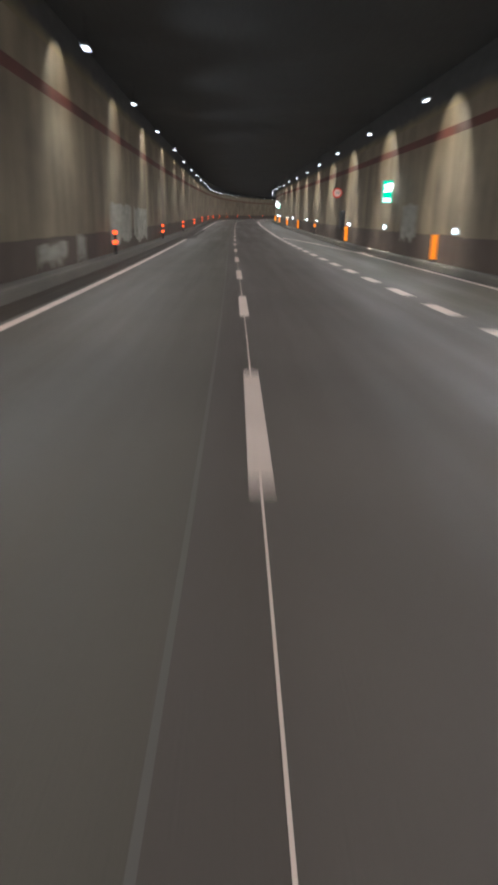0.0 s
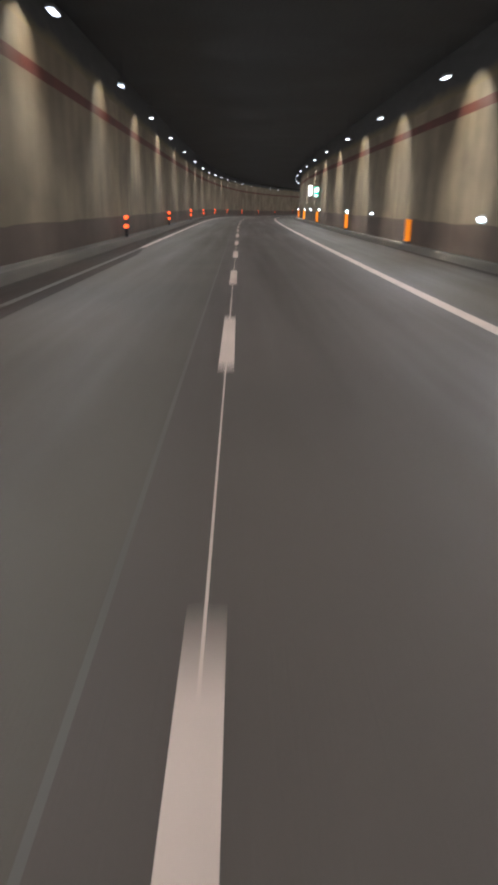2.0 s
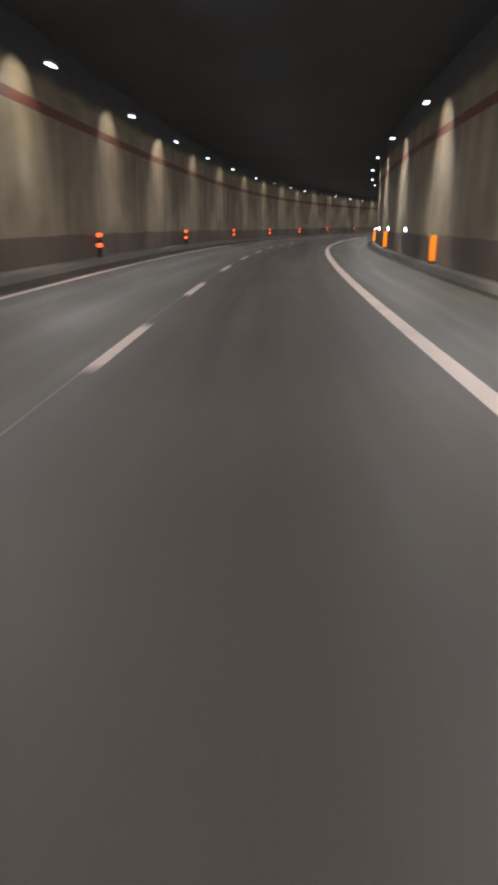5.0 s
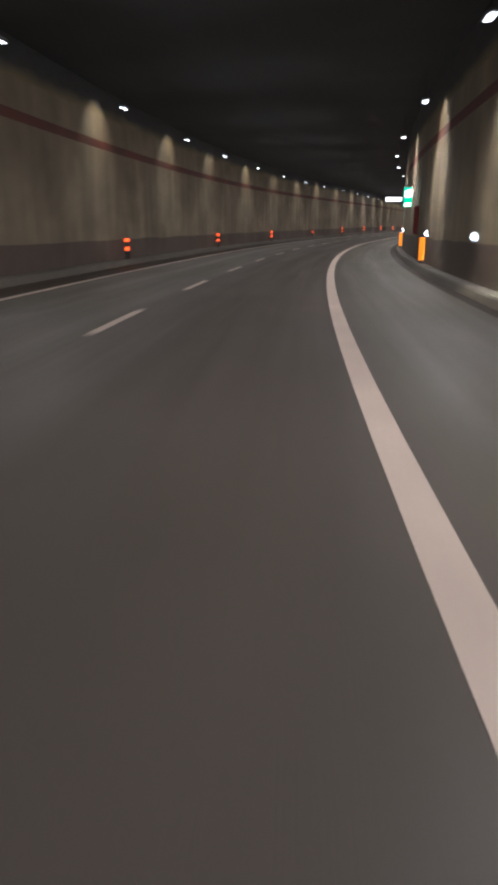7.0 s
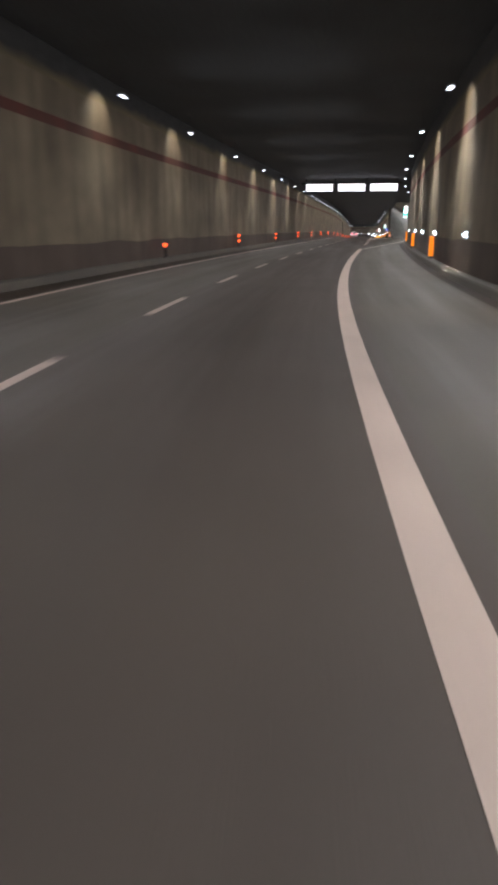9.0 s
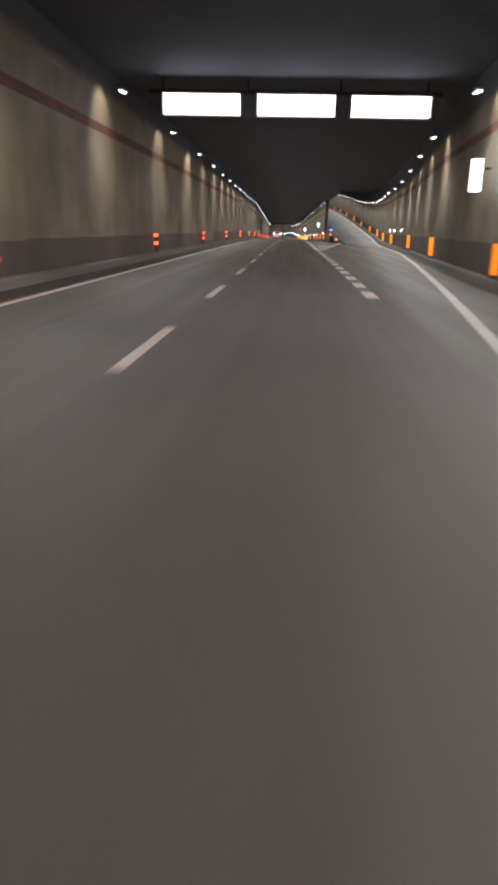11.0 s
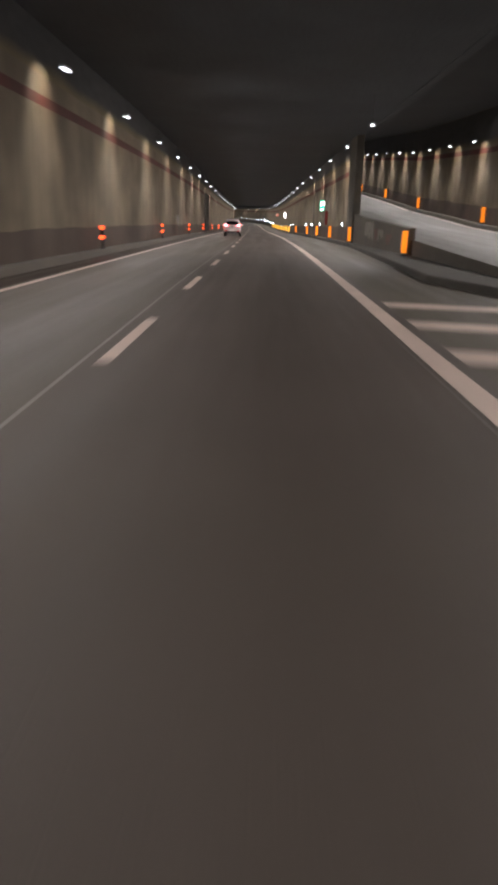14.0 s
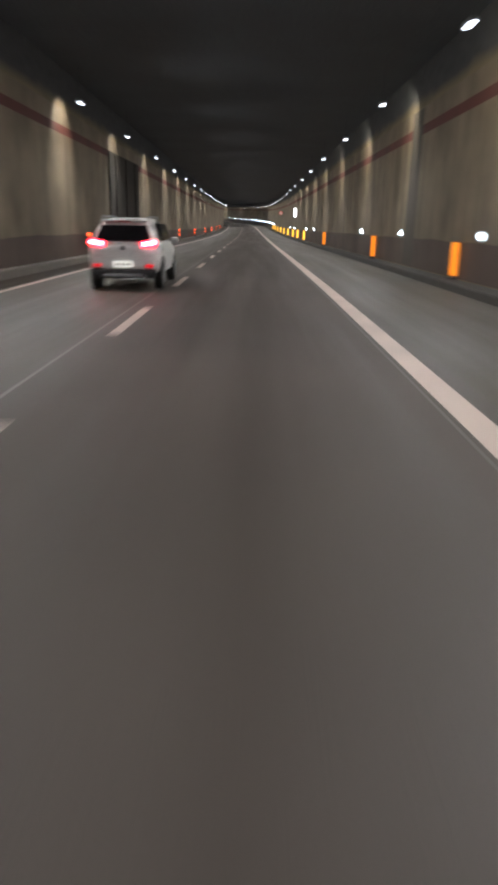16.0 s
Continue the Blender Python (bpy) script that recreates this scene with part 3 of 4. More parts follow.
# small round lights low on the wall
def low_light():
    t = thing("wall_light", "small round bluish white wall light in a metal bezel", "wall light", "wall lights")
    part("bezel", cyl_bm(0.125, 0.05, "X", (0.025, 0, 0), 20), METAL, t)
    bm = bmesh.new()
    bmesh.ops.create_uvsphere(bm, u_segments=16, v_segments=8, radius=0.1, matrix=Matrix.Diagonal((0.7, 1, 1, 1)))
    part("lens", bm, LOW_LENS, t, "glaring bluish lens", True)
    return t


LOW_MAIN = [23, 33.7, 44.0, 61.2, 70.2, 87.4, 96.2, 113.5, 122.8, 131, 156.6, 164.8, 173.8, 182.4, 192, 201.3, 218.5, 228.2, 237.5, 246.6, 256.0, 264.5, 272.8, 288.8]
LOW_EXIT = [331, 337.5, 344]
LOW_DIV = [399.5, 416.4, 425.4, 434.5, 461, 470, 488, 500]
LOW_FAR = [556 + 8.0 * k for k in range(17)]
lights = [(s, right_edge(s) - 0.385, 1.25) for s in LOW_MAIN] + [(s, right_edge(s) - 0.385, 1.42) for s in LOW_EXIT] + [(s, -7.06, 1.25) for s in LOW_DIV]
one = low_light()
for i, (s, n, z) in enumerate(lights):
    m = place(s, n, z, 180)
    if i:
        copy_thing(one, m)
    else:
        one.matrix_basis = m


def far_light():
    t = thing("wall_light", "large round white wall light near the far bend", "wall light", "far wall lights")
    part("bezel", cyl_bm(0.21, 0.06, "X", (0.03, 0, 0), 20), METAL, t)
    bm = bmesh.new()
    bmesh.ops.create_uvsphere(bm, u_segments=16, v_segments=8, radius=0.18, matrix=Matrix.Diagonal((0.6, 1, 1, 1)))
    part("lens", bm, LOW_LENS, t, "glaring bluish lens", True)
    return t


one = far_light()
for i, s in enumerate(LOW_FAR):
    m = place(s, -7.05, 1.35, 180)
    if i:
        copy_thing(one, m)
    else:
        one.matrix_basis = m


# ======================= delineators =======================
def marker_post(name, sheet, label, group):
    t = thing(name, label, "marker post", group)
    part("foot", box_bm((0.24, 0.16, 0.04), (0, 0, 0.02), 0.01), BLACK, t)
    part("stem", box_bm((0.05, 0.04, 0.2), (0, 0.01, 0.1), 0.008), DARK_METAL, t)
    part("blade", box_bm((0.205, 0.035, 0.82), (0, 0, 0.5), 0.012), sheet, t, "reflective face given its own glow")
    return t


POSTS = [-9, 7, 25, 44.5, 78.7, 95.8, 114.4, 131.6, 149, 165.6, 185.2, 201.9, 222.3, 239, 256.4, 274.3]
ramp_posts = [294.3, 309, 324, 340, 355.5, 371, 391, 411, 428, 446, 464, 484]
orange = marker_post("marker_post", ORANGE_GLOW, "tall orange reflective marker post on the kerb", "kerb marker posts")
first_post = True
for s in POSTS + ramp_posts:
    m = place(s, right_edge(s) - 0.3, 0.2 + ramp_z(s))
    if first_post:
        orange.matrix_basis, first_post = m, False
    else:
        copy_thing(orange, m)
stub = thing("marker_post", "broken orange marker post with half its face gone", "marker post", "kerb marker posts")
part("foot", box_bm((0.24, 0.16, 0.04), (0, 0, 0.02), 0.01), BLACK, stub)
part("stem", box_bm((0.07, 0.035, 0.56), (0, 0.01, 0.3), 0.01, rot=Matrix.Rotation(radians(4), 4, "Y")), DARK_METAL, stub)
part("blade", box_bm((0.2, 0.035, 0.27), (0.02, 0, 0.68), 0.05, rot=Matrix.Rotation(radians(9), 4, "Y")), ORANGE_GLOW, stub, "torn rest of the orange face")
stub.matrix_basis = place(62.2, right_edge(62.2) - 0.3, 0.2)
yellow = marker_post("marker_post", YELLOW_GLOW, "tall far reflective marker post with a yellow glow", "kerb marker posts")
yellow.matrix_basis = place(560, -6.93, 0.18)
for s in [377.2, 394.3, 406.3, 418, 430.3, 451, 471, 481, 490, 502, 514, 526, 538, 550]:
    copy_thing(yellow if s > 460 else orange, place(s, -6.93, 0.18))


def wall_marker():
    """Two amber lenses over one another on a short dark post."""
    t = thing("amber_marker", "pair of amber marker lights on a short dark post", "marker light", "amber markers")
    part("post", box_bm((0.1, 0.06, 0.85), (0, 0.03, 0.42), 0.012), DARK_METAL, t)
    for z in (0.42, 0.76):
        part("lens", box_bm((0.165, 0.05, 0.13), (0, -0.02, z), 0.04), AMBER, t, "glowing amber lens")
    return t


LEFT_MARKS = [8.5, 26.3, 44.6, 62.3, 79, 96.5, 115.5, 132.5, 149.5, 167, 185, 203, 220.4, 237.6, 272.3, 289, 306.5, 324, 341.2, 358.4, 376.1, 392.7, 410.1,
              427.4, 444.7, 462, 479, 496.5, 513.5, 530.5, 548.5]
amber = wall_marker()
for i, s in enumerate(LEFT_MARKS):
    m = place(s, left_edge(s) + 0.3, 0.19)
    if i:
        copy_thing(amber, m)
    else:
        amber.matrix_basis = m
lame = thing("amber_marker", "damaged marker post with a single amber lens", "marker light", "amber markers")
part("post", box_bm((0.1, 0.06, 0.6), (0, 0.03, 0.3), 0.012), DARK_METAL, lame)
part("lens", box_bm((0.17, 0.05, 0.15), (0, -0.02, 0.54), 0.05, rot=Matrix.Rotation(radians(12), 4, "Y")), AMBER, lame, "glowing amber lens")
lame.matrix_basis = place(255.4, left_edge(255.4) + 0.3, 0.19)


# ======================= signs =======================
def sos_sign():
    t = thing("emergency_sign", "lit green emergency sign box fixed to the wall", "sign", "emergency signs")
    part("box", box_bm((0.5, 0.12, 1.06), (0, 0, 0), 0.02), METAL, t)
    part("face", box_bm((0.46, 0.02, 1.02), (0, -0.065, 0), 0.006), GREEN_LIT, t, "glowing green face")
    bm = bmesh.new()
    box_bm((0.25, 0.016, 0.4), (0.08, -0.08, 0.2), 0.09, bm, Matrix.Rotation(radians(14), 4, "Y"))
    box_bm((0.2, 0.016, 0.14), (-0.08, -0.079, 0.06), 0.06, bm, Matrix.Rotation(radians(-25), 4, "Y"))
    box_bm((0.13, 0.016, 0.14), (-0.1, -0.081, 0.27), 0.06, bm, Matrix.Rotation(radians(30), 4, "Y"))
    part("pictogram", bm, WHITE_LIT, t, "white glowing pictogram")
    for z in (-0.33, -0.44):
        part("bar", box_bm((0.36, 0.016, 0.05), (0, -0.08, z), 0.01), WHITE_LIT, t, "plain white bar of writing")
    part("bracket", box_bm((0.3, 0.05, 0.06), (0.38, 0.03, 0.2), 0.01), DARK_METAL, t)
    return t


sos = sos_sign()
for i, (s, n) in enumerate([(32.6, -6.64), (114, -6.6), (208.2, -6.6), (293, -6.85), (411.9, -6.75)]):
    m = place(s, n, 2.75) @ Matrix.Diagonal((0.9, 1.0, 0.9, 1.0))
    if i:
        copy_thing(sos, m)
    else:
        sos.matrix_basis = m


def white_box():
    t = thing("light_box", "lit white sign box fixed to the wall", "sign", "white sign boxes")
    part("box", box_bm((0.34, 0.12, 0.95), (0, 0, 0), 0.02), METAL, t)
    part("face", box_bm((0.3, 0.02, 0.9), (0, -0.065, 0), 0.006), WHITE_LIT, t, "glowing white face")
    part("bracket", box_bm((0.3, 0.05, 0.06), (0.35, 0.03, 0.2), 0.01), DARK_METAL, t)
    return t


wb = white_box()
for i, (s, n) in enumerate([(121, -6.65), (297, -7.0), (484, -6.75)]):
    m = place(s, n, 3.0)
    if i:
        copy_thing(wb, m)
    else:
        wb.matrix_basis = m


def limit_sign():
    t = thing("round_sign", "round speed sign with a red rim on the wall", "sign", "round signs")
    part("disc", cyl_bm(0.3, 0.02, "Y", (0, 0, 0), 32), SIGN_WHITE, t)
    bm = bmesh.new()
    ring = []
    for k in range(40):
        a = 2 * math.pi * k / 40
        ring.append([bm.verts.new((r * math.cos(a), y, r * math.sin(a))) for r, y in ((0.225, -0.012), (0.225, -0.02), (0.305, -0.02), (0.305, -0.012))])
    for k in range(40):
        for j in range(4):
            bm.faces.new((ring[k][j], ring[k][(j + 1) % 4], ring[(k + 1) % 40][(j + 1) % 4], ring[(k + 1) % 40][j]))
    part("rim", bm, RED_RING, t, "red rim")
    for x in (-0.075, 0.075):
        part("bar", box_bm((0.07, 0.012, 0.16), (x, -0.016, 0), 0.004), SIGN_GREY, t, "plain dark bar of writing")
    part("bracket", box_bm((0.4, 0.04, 0.05), (0.3, 0.03, 0), 0.008), DARK_METAL, t)
    return t


ls = limit_sign()
ls.matrix_basis = place(47.1, -6.5, 3.12)
copy_thing(ls, place(520, -6.6, 3.4))


def gantry():
    """Three lit panels on one beam that hangs from the ceiling."""
    t = thing("overhead_sign", "three lit white panels on a beam under the ceiling", "overhead sign")
    part("beam", box_bm((10.2, 0.16, 0.16), (0, 0.2, 0.55), 0.02), DARK_METAL, t)
    for x in (-4.6, -1.6, 1.6, 4.6):
        part("hanger", box_bm((0.08, 0.08, 0.8), (x, 0.2, 1.0), 0.01), DARK_METAL, t)
    for x in (-3.2, 0.08, 3.32):
        p = part("panel", box_bm((2.86, 0.22, 0.84), (x, 0, 0.1), 0.03), DARK_METAL, t, "dark metal sign case")
        part("face", box_bm((2.68, 0.02, 0.66), (x, -0.115, 0.1), 0.008), PANEL_LIT, p, "glowing white face")
    return t


gantry().matrix_basis = place(301, -1.5, 5.32)


def nose_sign():
    t = thing("direction_sign", "round blue sign with a white arrow on a pole", "sign")
    part("pole", cyl_bm(0.03, 1.7, "Z", (0, 0.03, 0.85), 12), METAL, t)
    part("disc", cyl_bm(0.25, 0.03, "Y", (0, 0, 1.42), 36), SIGN_BLUE, t, "blue reflective disc with added glow")
    bm = bmesh.new()
    for sgn in (-1, 1):
        box_bm((0.06, 0.012, 0.22), (sgn * 0.065, -0.022, 1.44), 0.004, bm, Matrix.Rotation(radians(sgn * -38), 4, "Y"))
    box_bm((0.07, 0.012, 0.13), (0, -0.022, 1.38), 0.004, bm)
    part("arrow", bm, SIGN_ARROW, t, "white arrow")
    part("amber_panel", box_bm((0.2, 0.04, 0.28), (0, -0.02, 0.86), 0.01), ORANGE_GLOW, t, "orange reflective panel with added glow")
    return t


nose_sign().matrix_basis = place(359.6, -6.12, 0.0)


def crash_cushion():
    t = thing("crash_cushion", "dark box crash cushion with a lit arrow on it", "crash cushion")
    part("body", box_bm((1.25, 1.1, 0.82), (0, 0.55, 0.45), 0.08), plain("cushion_plastic", (0.045, 0.034, 0.023), 0.7), t)
    part("front", box_bm((0.62, 0.04, 0.66), (0.28, -0.02, 0.46), 0.02), plain("cushion_yellow", (0.3, 0.19, 0.06), 0.6), t, "dull yellow front panel")
    part("skirt", box_bm((1.2, 1.05, 0.08), (0, 0.55, 0.04), 0.02), BLACK, t)
    bm = bmesh.new()
    box_bm((0.3, 0.02, 0.1), (0.38, -0.05, 0.44), 0.02, bm)
    box_bm((0.22, 0.02, 0.09), (0.26, -0.05, 0.51), 0.02, bm, Matrix.Rotation(radians(-45), 4, "Y"))
    box_bm((0.22, 0.02, 0.09), (0.26, -0.05, 0.37), 0.02, bm, Matrix.Rotation(radians(45), 4, "Y"))
    part("arrow", bm, glow("arrow_lit", (1.0, 0.36, 0.24), 0.95, (0.7, 0.4, 0.3)), t, "glowing pink-white arrow")
    return t


crash_cushion().matrix_basis = place(358.3, -6.42, 0.0) @ Matrix.Diagonal((0.82, 1.0, 0.92, 1.0))

# ======================= things on the walls =======================
def paint_patch(s0, s1, z0, z1, n, seed, mat=None, label="ragged faded whitewash patch rolled on the wall", rag=1.0):
    """A ragged patch of pale paint rolled over old scrawls on the wall."""
    rnd = random.Random(seed)
    k = 14
    top = [(s0 + (s1 - s0) * i / k, z1 + rag * rnd.uniform(-0.1, 0.06)) for i in range(k + 1)]
    low = [(s0 + (s1 - s0) * i / k, z0 + rag * rnd.uniform(-0.12, 0.25)) for i in range(k + 1)]
    verts = [at(a, n, z) for a, z in top] + [at(a, n, z) for a, z in low]
    faces = [(i, i + 1, k + 2 + i, k + 1 + i) for i in range(k)]
    ob = finish("paint_patch", verts, faces, mat or WHITEWASH, [(a, z) for a, z in top + low])
    return tagged(ob, label, "paint patch", "paint patches")


paint_patch(27.2, 32.9, 0.5, 1.98, 4.694, 1)
paint_patch(33.7, 38.9, 0.4, 1.88, 4.694, 2)
paint_patch(16.9, 19.9, 0.3, 0.85, 4.692, 3)
paint_patch(21.2, 22.4, 0.25, 0.95, 4.692, 5)
paint_patch(28.0, 30.5, 0.75, 2.2, -6.892, 4)
TAN = surface("tan_wall_paint", (0.2, 0.15, 0.105), (0.29, 0.22, 0.155), 30, 1.2, 0.8, dirt=(0.07, 0.055, 0.04), dirt_amount=0.8)
paint_patch(326.4, 332.4, 0.34, 1.9, 4.694, 6, TAN, "faded tan paint patch on the sooty wall", 0.25)
SCRAWL = surface("faded_red_scrawl", (0.1, 0.05, 0.04), (0.16, 0.08, 0.065), 30, 2.2, 0.85, dirt=(0.05, 0.045, 0.04), dirt_amount=0.9)
GREY_WASH = surface("grey_wall_wash", (0.15, 0.135, 0.115), (0.22, 0.2, 0.17), 30, 1.6, 0.85, dirt=(0.07, 0.06, 0.05), dirt_amount=0.9)
paint_patch(386.2, 389.2, 0.62, 1.42, -7.116, 8, GREY_WASH, "faded grey wash on the retaining wall")
paint_patch(384.9, 385.9, 0.5, 1.12, -7.115, 9, SCRAWL, "faded dark red scrawl on the retaining wall")
paint_patch(383.3, 384.8, 0.62, 1.06, -7.116, 10, GREY_WASH, "faded grey wash on the retaining wall")
paint_patch(381.0, 382.6, 0.5, 0.9, -7.115, 11, SCRAWL, "faded dark red scrawl on the retaining wall")
paint_patch(402.9, 404.9, 0.9, 1.7, 4.694, 7)
# ribbed flat panel, coloured dark to stand for a recess without light
niche = thing("recess_panel", "tall dark panel standing in for an unlit wall recess", "service gate")
part("dark_sheet", box_bm((0.06, 8.4, 4.3), (0, 0, 2.15), 0.02), plain("recess_dark", (0.03, 0.024, 0.018), 0.95), niche)
for y in (-2.8, 0, 2.8):
    part("rib", box_bm((0.05, 0.08, 4.2), (0.05, y, 2.12), 0.01), plain("recess_rib", (0.022, 0.018, 0.014), 0.95), niche)
niche.matrix_basis = place(437.3, 4.66, 0.2)
hat = thing("fire_cabinet", "dark red fire hose cabinet on the wall", "fire cabinet", "fire cabinets")
part("case", box_bm((0.2, 0.6, 1.1), (0, 0, 0), 0.02), plain("cabinet_red", (0.22, 0.03, 0.03), 0.45), hat)
part("door", box_bm((0.03, 0.52, 1.0), (-0.11, 0, 0), 0.01), plain("cabinet_dark", (0.1, 0.02, 0.02), 0.4), hat)
hat.matrix_basis = place(410.3, -6.98, 1.75)
copy_thing(hat, place(205.5, -6.83, 1.75))
cab = thing("switch_cabinet", "dark grey steel switch cabinet on the wall", "cabinet")
part("case", box_bm((0.25, 0.8, 1.1), (0, 0, 0), 0.02), DARK_METAL, cab)
part("door", box_bm((0.03, 0.7, 1.0), (-0.135, 0, 0), 0.01), plain("cabinet_grey", (0.035, 0.037, 0.042), 0.5), cab)
cab.matrix_basis = place(46.3, -6.8, 1.5)


# ======================= the car =======================
def car():
    c = thing("suv", "white compact SUV with lit red tail lamps", "car")
    body_m = surface("white_car_paint", (0.74, 0.73, 0.72), (0.8, 0.79, 0.78), 20, 1.0, 0.3, relief=0)
    glass = plain("tinted_glass", (0.02, 0.018, 0.02), 0.08)
    trim = plain("black_trim", (0.025, 0.025, 0.026), 0.55)
    red = glow("tail_red", (1.0, 0.006, 0.02), 7.0, (0.5, 0.02, 0.03))
    hot = glow("tail_hot", (1.0, 0.42, 0.5), 7.0)
    # sections from tail to nose: y, half width, sill, belt, roof half width, roof, window half width at belt
    st = [(0.0, 0.70, 0.50, 0.86, 0.60, 0.88, 0.62), (0.05, 0.80, 0.42, 0.92, 0.64, 1.0, 0.72), (0.22, 0.845, 0.36, 0.97, 0.62, 1.22, 0.765),
          (0.45, 0.855, 0.32, 0.98, 0.57, 1.42, 0.78), (0.62, 0.86, 0.30, 0.98, 0.565, 1.465, 0.785), (1.2, 0.862, 0.28, 0.97, 0.58, 1.50, 0.79),
          (2.0, 0.862, 0.28, 0.95, 0.58, 1.50, 0.79), (2.6, 0.862, 0.28, 0.93, 0.56, 1.43, 0.79), (3.1, 0.86, 0.28, 0.92, 0.55, 1.12, 0.77),
          (3.3, 0.855, 0.28, 0.91, 0.60, 0.96, 0.74), (3.85, 0.82, 0.30, 0.80, 0.58, 0.84, 0.70), (4.1, 0.70, 0.36, 0.66, 0.5, 0.70, 0.58), (4.15, 0.6, 0.42, 0.58, 0.42, 0.62, 0.5)]

    def loop(y, w, sill, belt, rw, roof, bw):
        h = [(w * 0.86, sill), (w * 0.97, sill + 0.06), (w, sill + (belt - sill) * 0.45), (w * 0.985, sill + (belt - sill) * 0.8), (w * 0.955, belt),
             (bw, belt + (roof - belt) * 0.12), ((bw + rw) / 2 + 0.02, belt + (roof - belt) * 0.6), (rw, roof - 0.035), (rw * 0.8, roof - 0.008), (rw * 0.4, roof)]
        return [(x, y, z) for x, z in h] + [(-x, y, z) for x, z in reversed(h)]

    bm = bmesh.new()
    rings = [[bm.verts.new(p) for p in loop(*row)] for row in st]
    m = len(rings[0])
    for a, b in zip(rings, rings[1:]):
        for j in range(m):
            bm.faces.new((a[j], a[(j + 1) % m], b[(j + 1) % m], b[j]))
    bm.faces.new(rings[0])
    bm.faces.new(list(reversed(rings[-1])))
    bmesh.ops.recalc_face_normals(bm, faces=bm.faces)
    body = part("body", bm, body_m, c, smooth=True)
    sub = body.modifiers.new("subd", "SUBSURF")
    sub.levels = sub.render_levels = 2
    # tail window on the sloping hatch, side windows
    bm = bmesh.new()
    vs = [bm.verts.new(p) for p in ((-0.64, 0.035, 1.03), (0.64, 0.035, 1.03), (0.63, 0.10, 1.12), (0.53, 0.30, 1.345), (-0.53, 0.30, 1.345), (-0.63, 0.10, 1.12))]
    bm.faces.new(vs)
    bmesh.ops.solidify(bm, geom=bm.faces[:], thickness=0.03)
    part("rear_window", bm, glass, c, "dark tinted rear window")
    for sx in (-1, 1):
        bm = bmesh.new()
        vs = [bm.verts.new((sx * x, y, z)) for x, y, z in ((0.82, 0.6, 1.02), (0.83, 2.85, 1.0), (0.70, 2.5, 1.37), (0.68, 0.85, 1.39))]
        bm.faces.new(vs)
        bmesh.ops.solidify(bm, geom=bm.faces[:], thickness=0.02)
        part("side_window", bm, glass, c, "dark tinted side glass")
        # lamps: red cluster with a hot bar
        lamp = part("tail_lamp", box_bm((0.37, 0.12, 0.13), (sx * 0.615, 0.045, 0.985), 0.03, rot=Matrix.Rotation(radians(sx * -8), 4, "Y")), red, c, "glowing red tail lamp")
        part("bulb", box_bm((0.3, 0.05, 0.075), (sx * 0.615, -0.014, 0.985), 0.025, rot=Matrix.Rotation(radians(sx * -8), 4, "Y")), hot, lamp, "overbright lamp core")
        # the bumper reflector gets a weak red emission so that it looks lit
        part("reflector", box_bm((0.2, 0.06, 0.07), (sx * 0.62, -0.0, 0.52), 0.015), glow("reflector_red", (1.0, 0.03, 0.04), 0.35, (0.4, 0.02, 0.02)), c, "red bumper reflector")
        part("mirror", box_bm((0.2, 0.1, 0.13), (sx * 0.93, 2.75, 1.0), 0.035), body_m, c)
        rail = bmesh.new()
        box_bm((0.035, 1.5, 0.03), (sx * 0.55, 1.35, 1.52), 0.01, rail)
        for y in (0.62, 2.08):
            box_bm((0.035, 0.1, 0.06), (sx * 0.55, y, 1.495), 0.01, rail)
        part("roof_rail", rail, METAL, c)
        for y in (0.72, 3.3):
            w = part("wheel", cyl_bm(0.325, 0.2, "X", (sx * 0.76, y, 0.325), 32), BLACK, c, "black tyre")
            be = w.modifiers.new("bev", "BEVEL")
            be.width, be.segments, be.limit_method = 0.035, 2, "ANGLE"
            rim = bmesh.new()
            cyl_bm(0.2, 0.03, "X", (sx * 0.865, y, 0.325), 24, None, rim)
            for k in range(5):
                box_bm((0.02, 0.05, 0.2), (sx * 0.88, y + 0.1 * math.sin(k * 1.2566), 0.325 + 0.1 * math.cos(k * 1.2566)), 0, rim, Matrix.Rotation(-k * 1.2566, 4, "X"))
            part("rim", rim, METAL, w, "alloy rim")
        part("arch", cyl_bm(0.37, 0.06, "X", (sx * 0.835, 0.72, 0.335), 28), trim, c, "black wheel arch trim")
    part("lower_bumper", box_bm((1.5, 0.2, 0.2), (0, 0.1, 0.36), 0.06), trim, c, "black lower bumper")
    part("skid_plate", box_bm((0.9, 0.1, 0.07), (0, 0.02, 0.32), 0.02), METAL, c)
    # light falling on the plate is put into its face as emission
    pl = part("number_plate", box_bm((0.45, 0.02, 0.115), (0, -0.035, 0.55), 0.006), glow("plate_lit", (1.0, 0.93, 0.8), 0.5, (0.8, 0.78, 0.74)), c, "lit white number plate")
    for x in (-0.13, 0, 0.13):
        part("bar", box_bm((0.09, 0.006, 0.06), (x, -0.048, 0.55)), plain("plate_bar", (0.4, 0.38, 0.36), 0.5), pl)
    part("badge", cyl_bm(0.05, 0.02, "Y", (0, 0.0, 0.885), 8), DARK_METAL, c, "dark round badge")
    part("spoiler", box_bm((1.06, 0.2, 0.04), (0, 0.42, 1.43), 0.015), body_m, c)
    part("brake_lamp", box_bm((0.3, 0.03, 0.025), (0, 0.28, 1.42), 0.006), plain("brake_dark", (0.2, 0.02, 0.02), 0.3), c, "unlit high brake lamp")
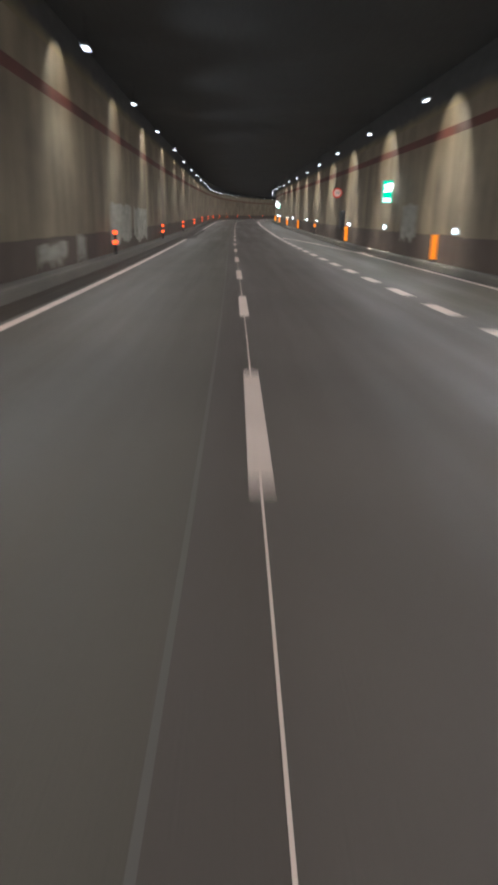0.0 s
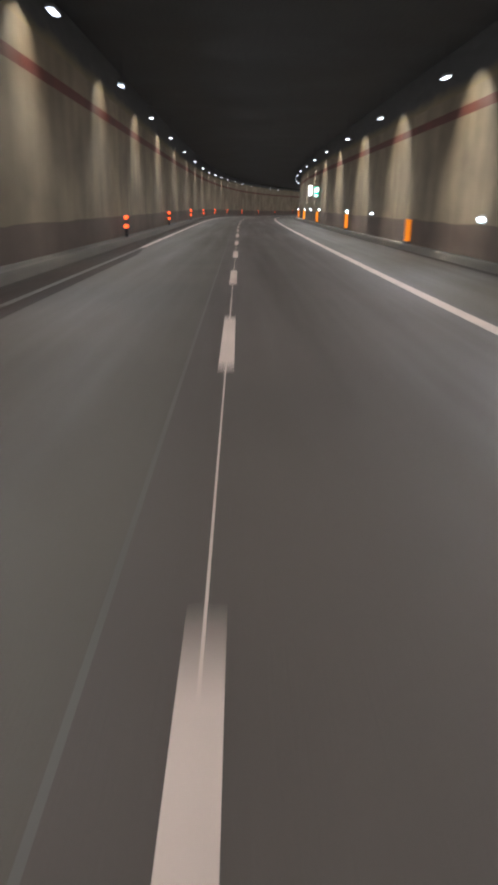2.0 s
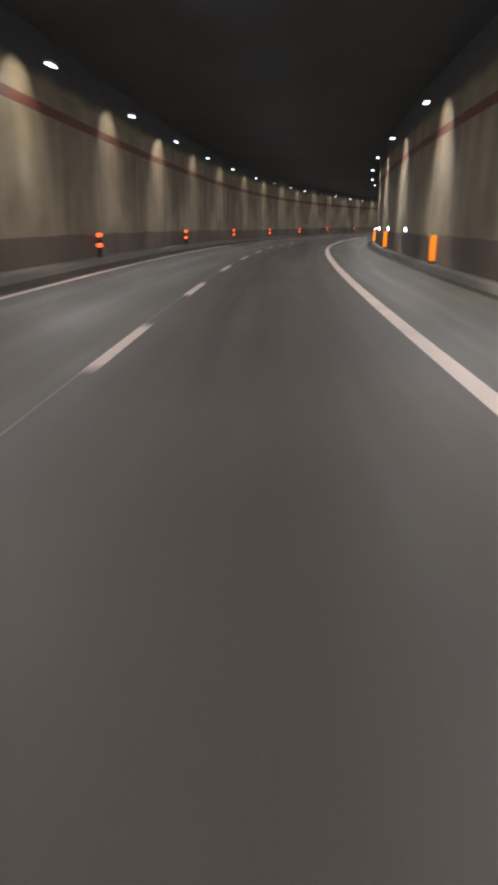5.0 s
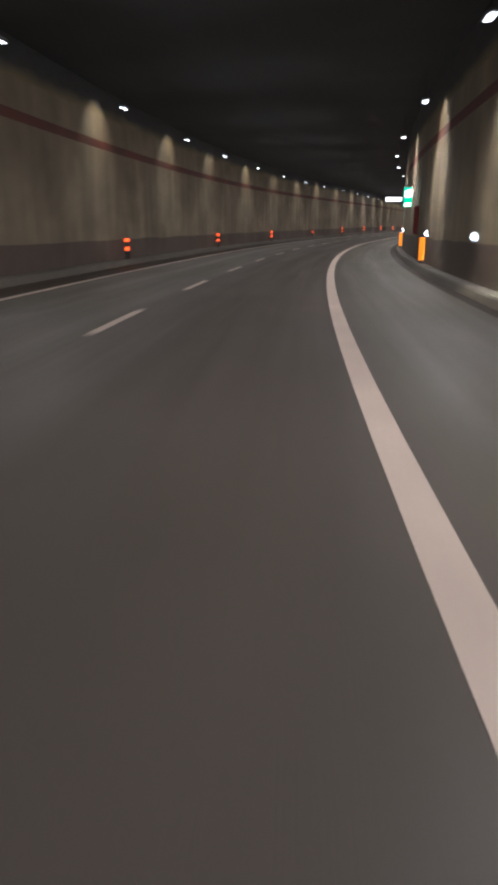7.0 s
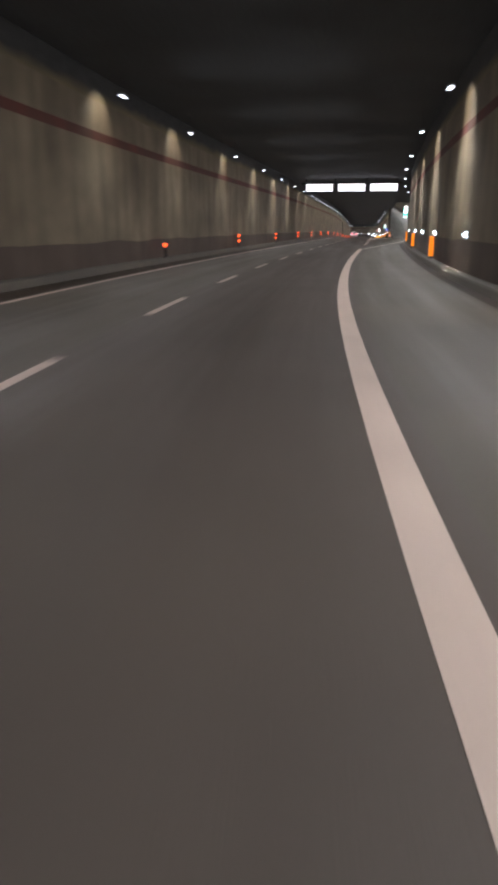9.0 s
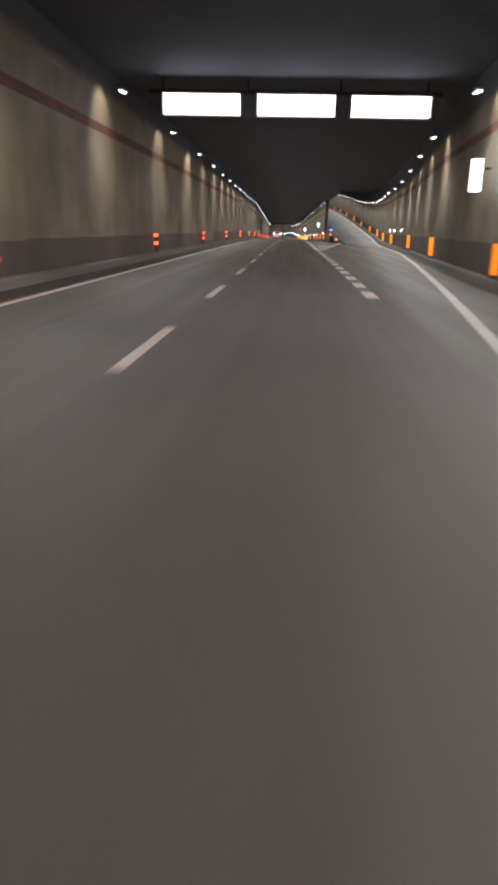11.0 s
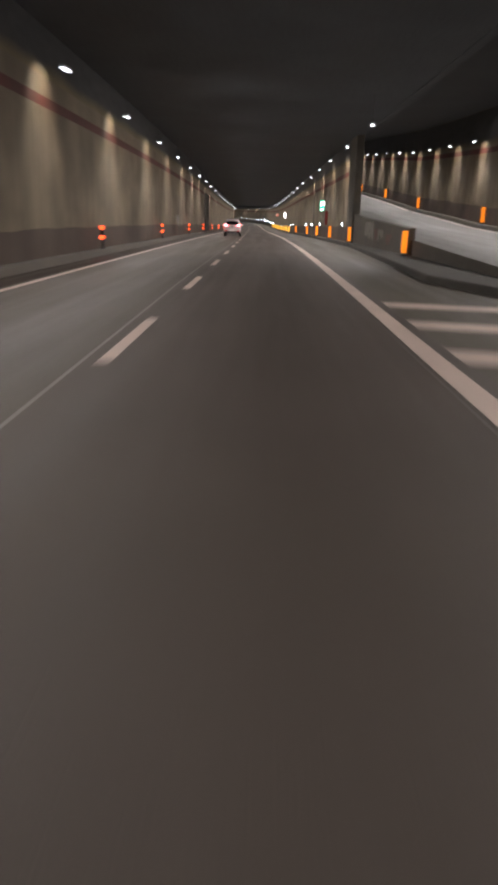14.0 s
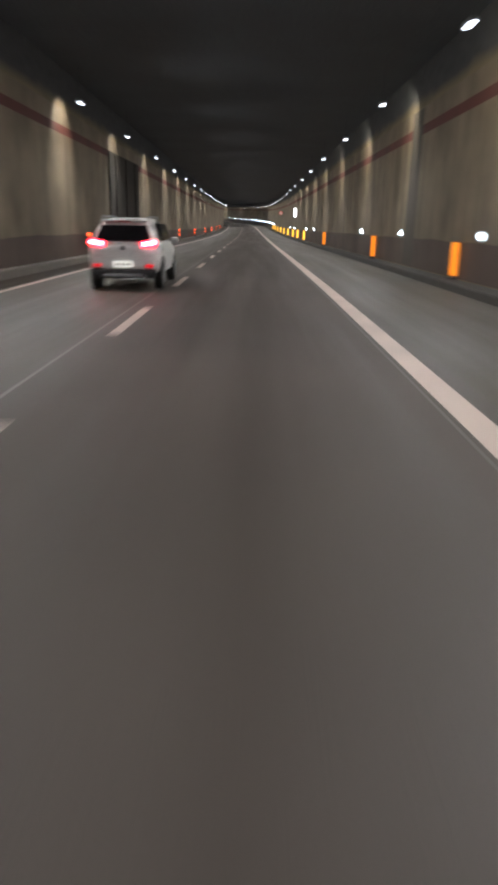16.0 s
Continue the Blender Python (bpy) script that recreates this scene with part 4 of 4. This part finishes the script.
    part("wiper", box_bm((0.36, 0.02, 0.02), (0.1, 0.13, 1.08), 0.004, rot=Matrix.Rotation(radians(-12), 4, "Y")), BLACK, c)
    for x in (-0.5, 0.5):
        part("exhaust", cyl_bm(0.035, 0.12, "Y", (x, 0.05, 0.3), 14), METAL, c)
    return c


suv = car()
suv.matrix_basis = place(415.0, 0.95, 0.0) @ Matrix.Diagonal((0.9, 0.9, 1.0, 1.0))
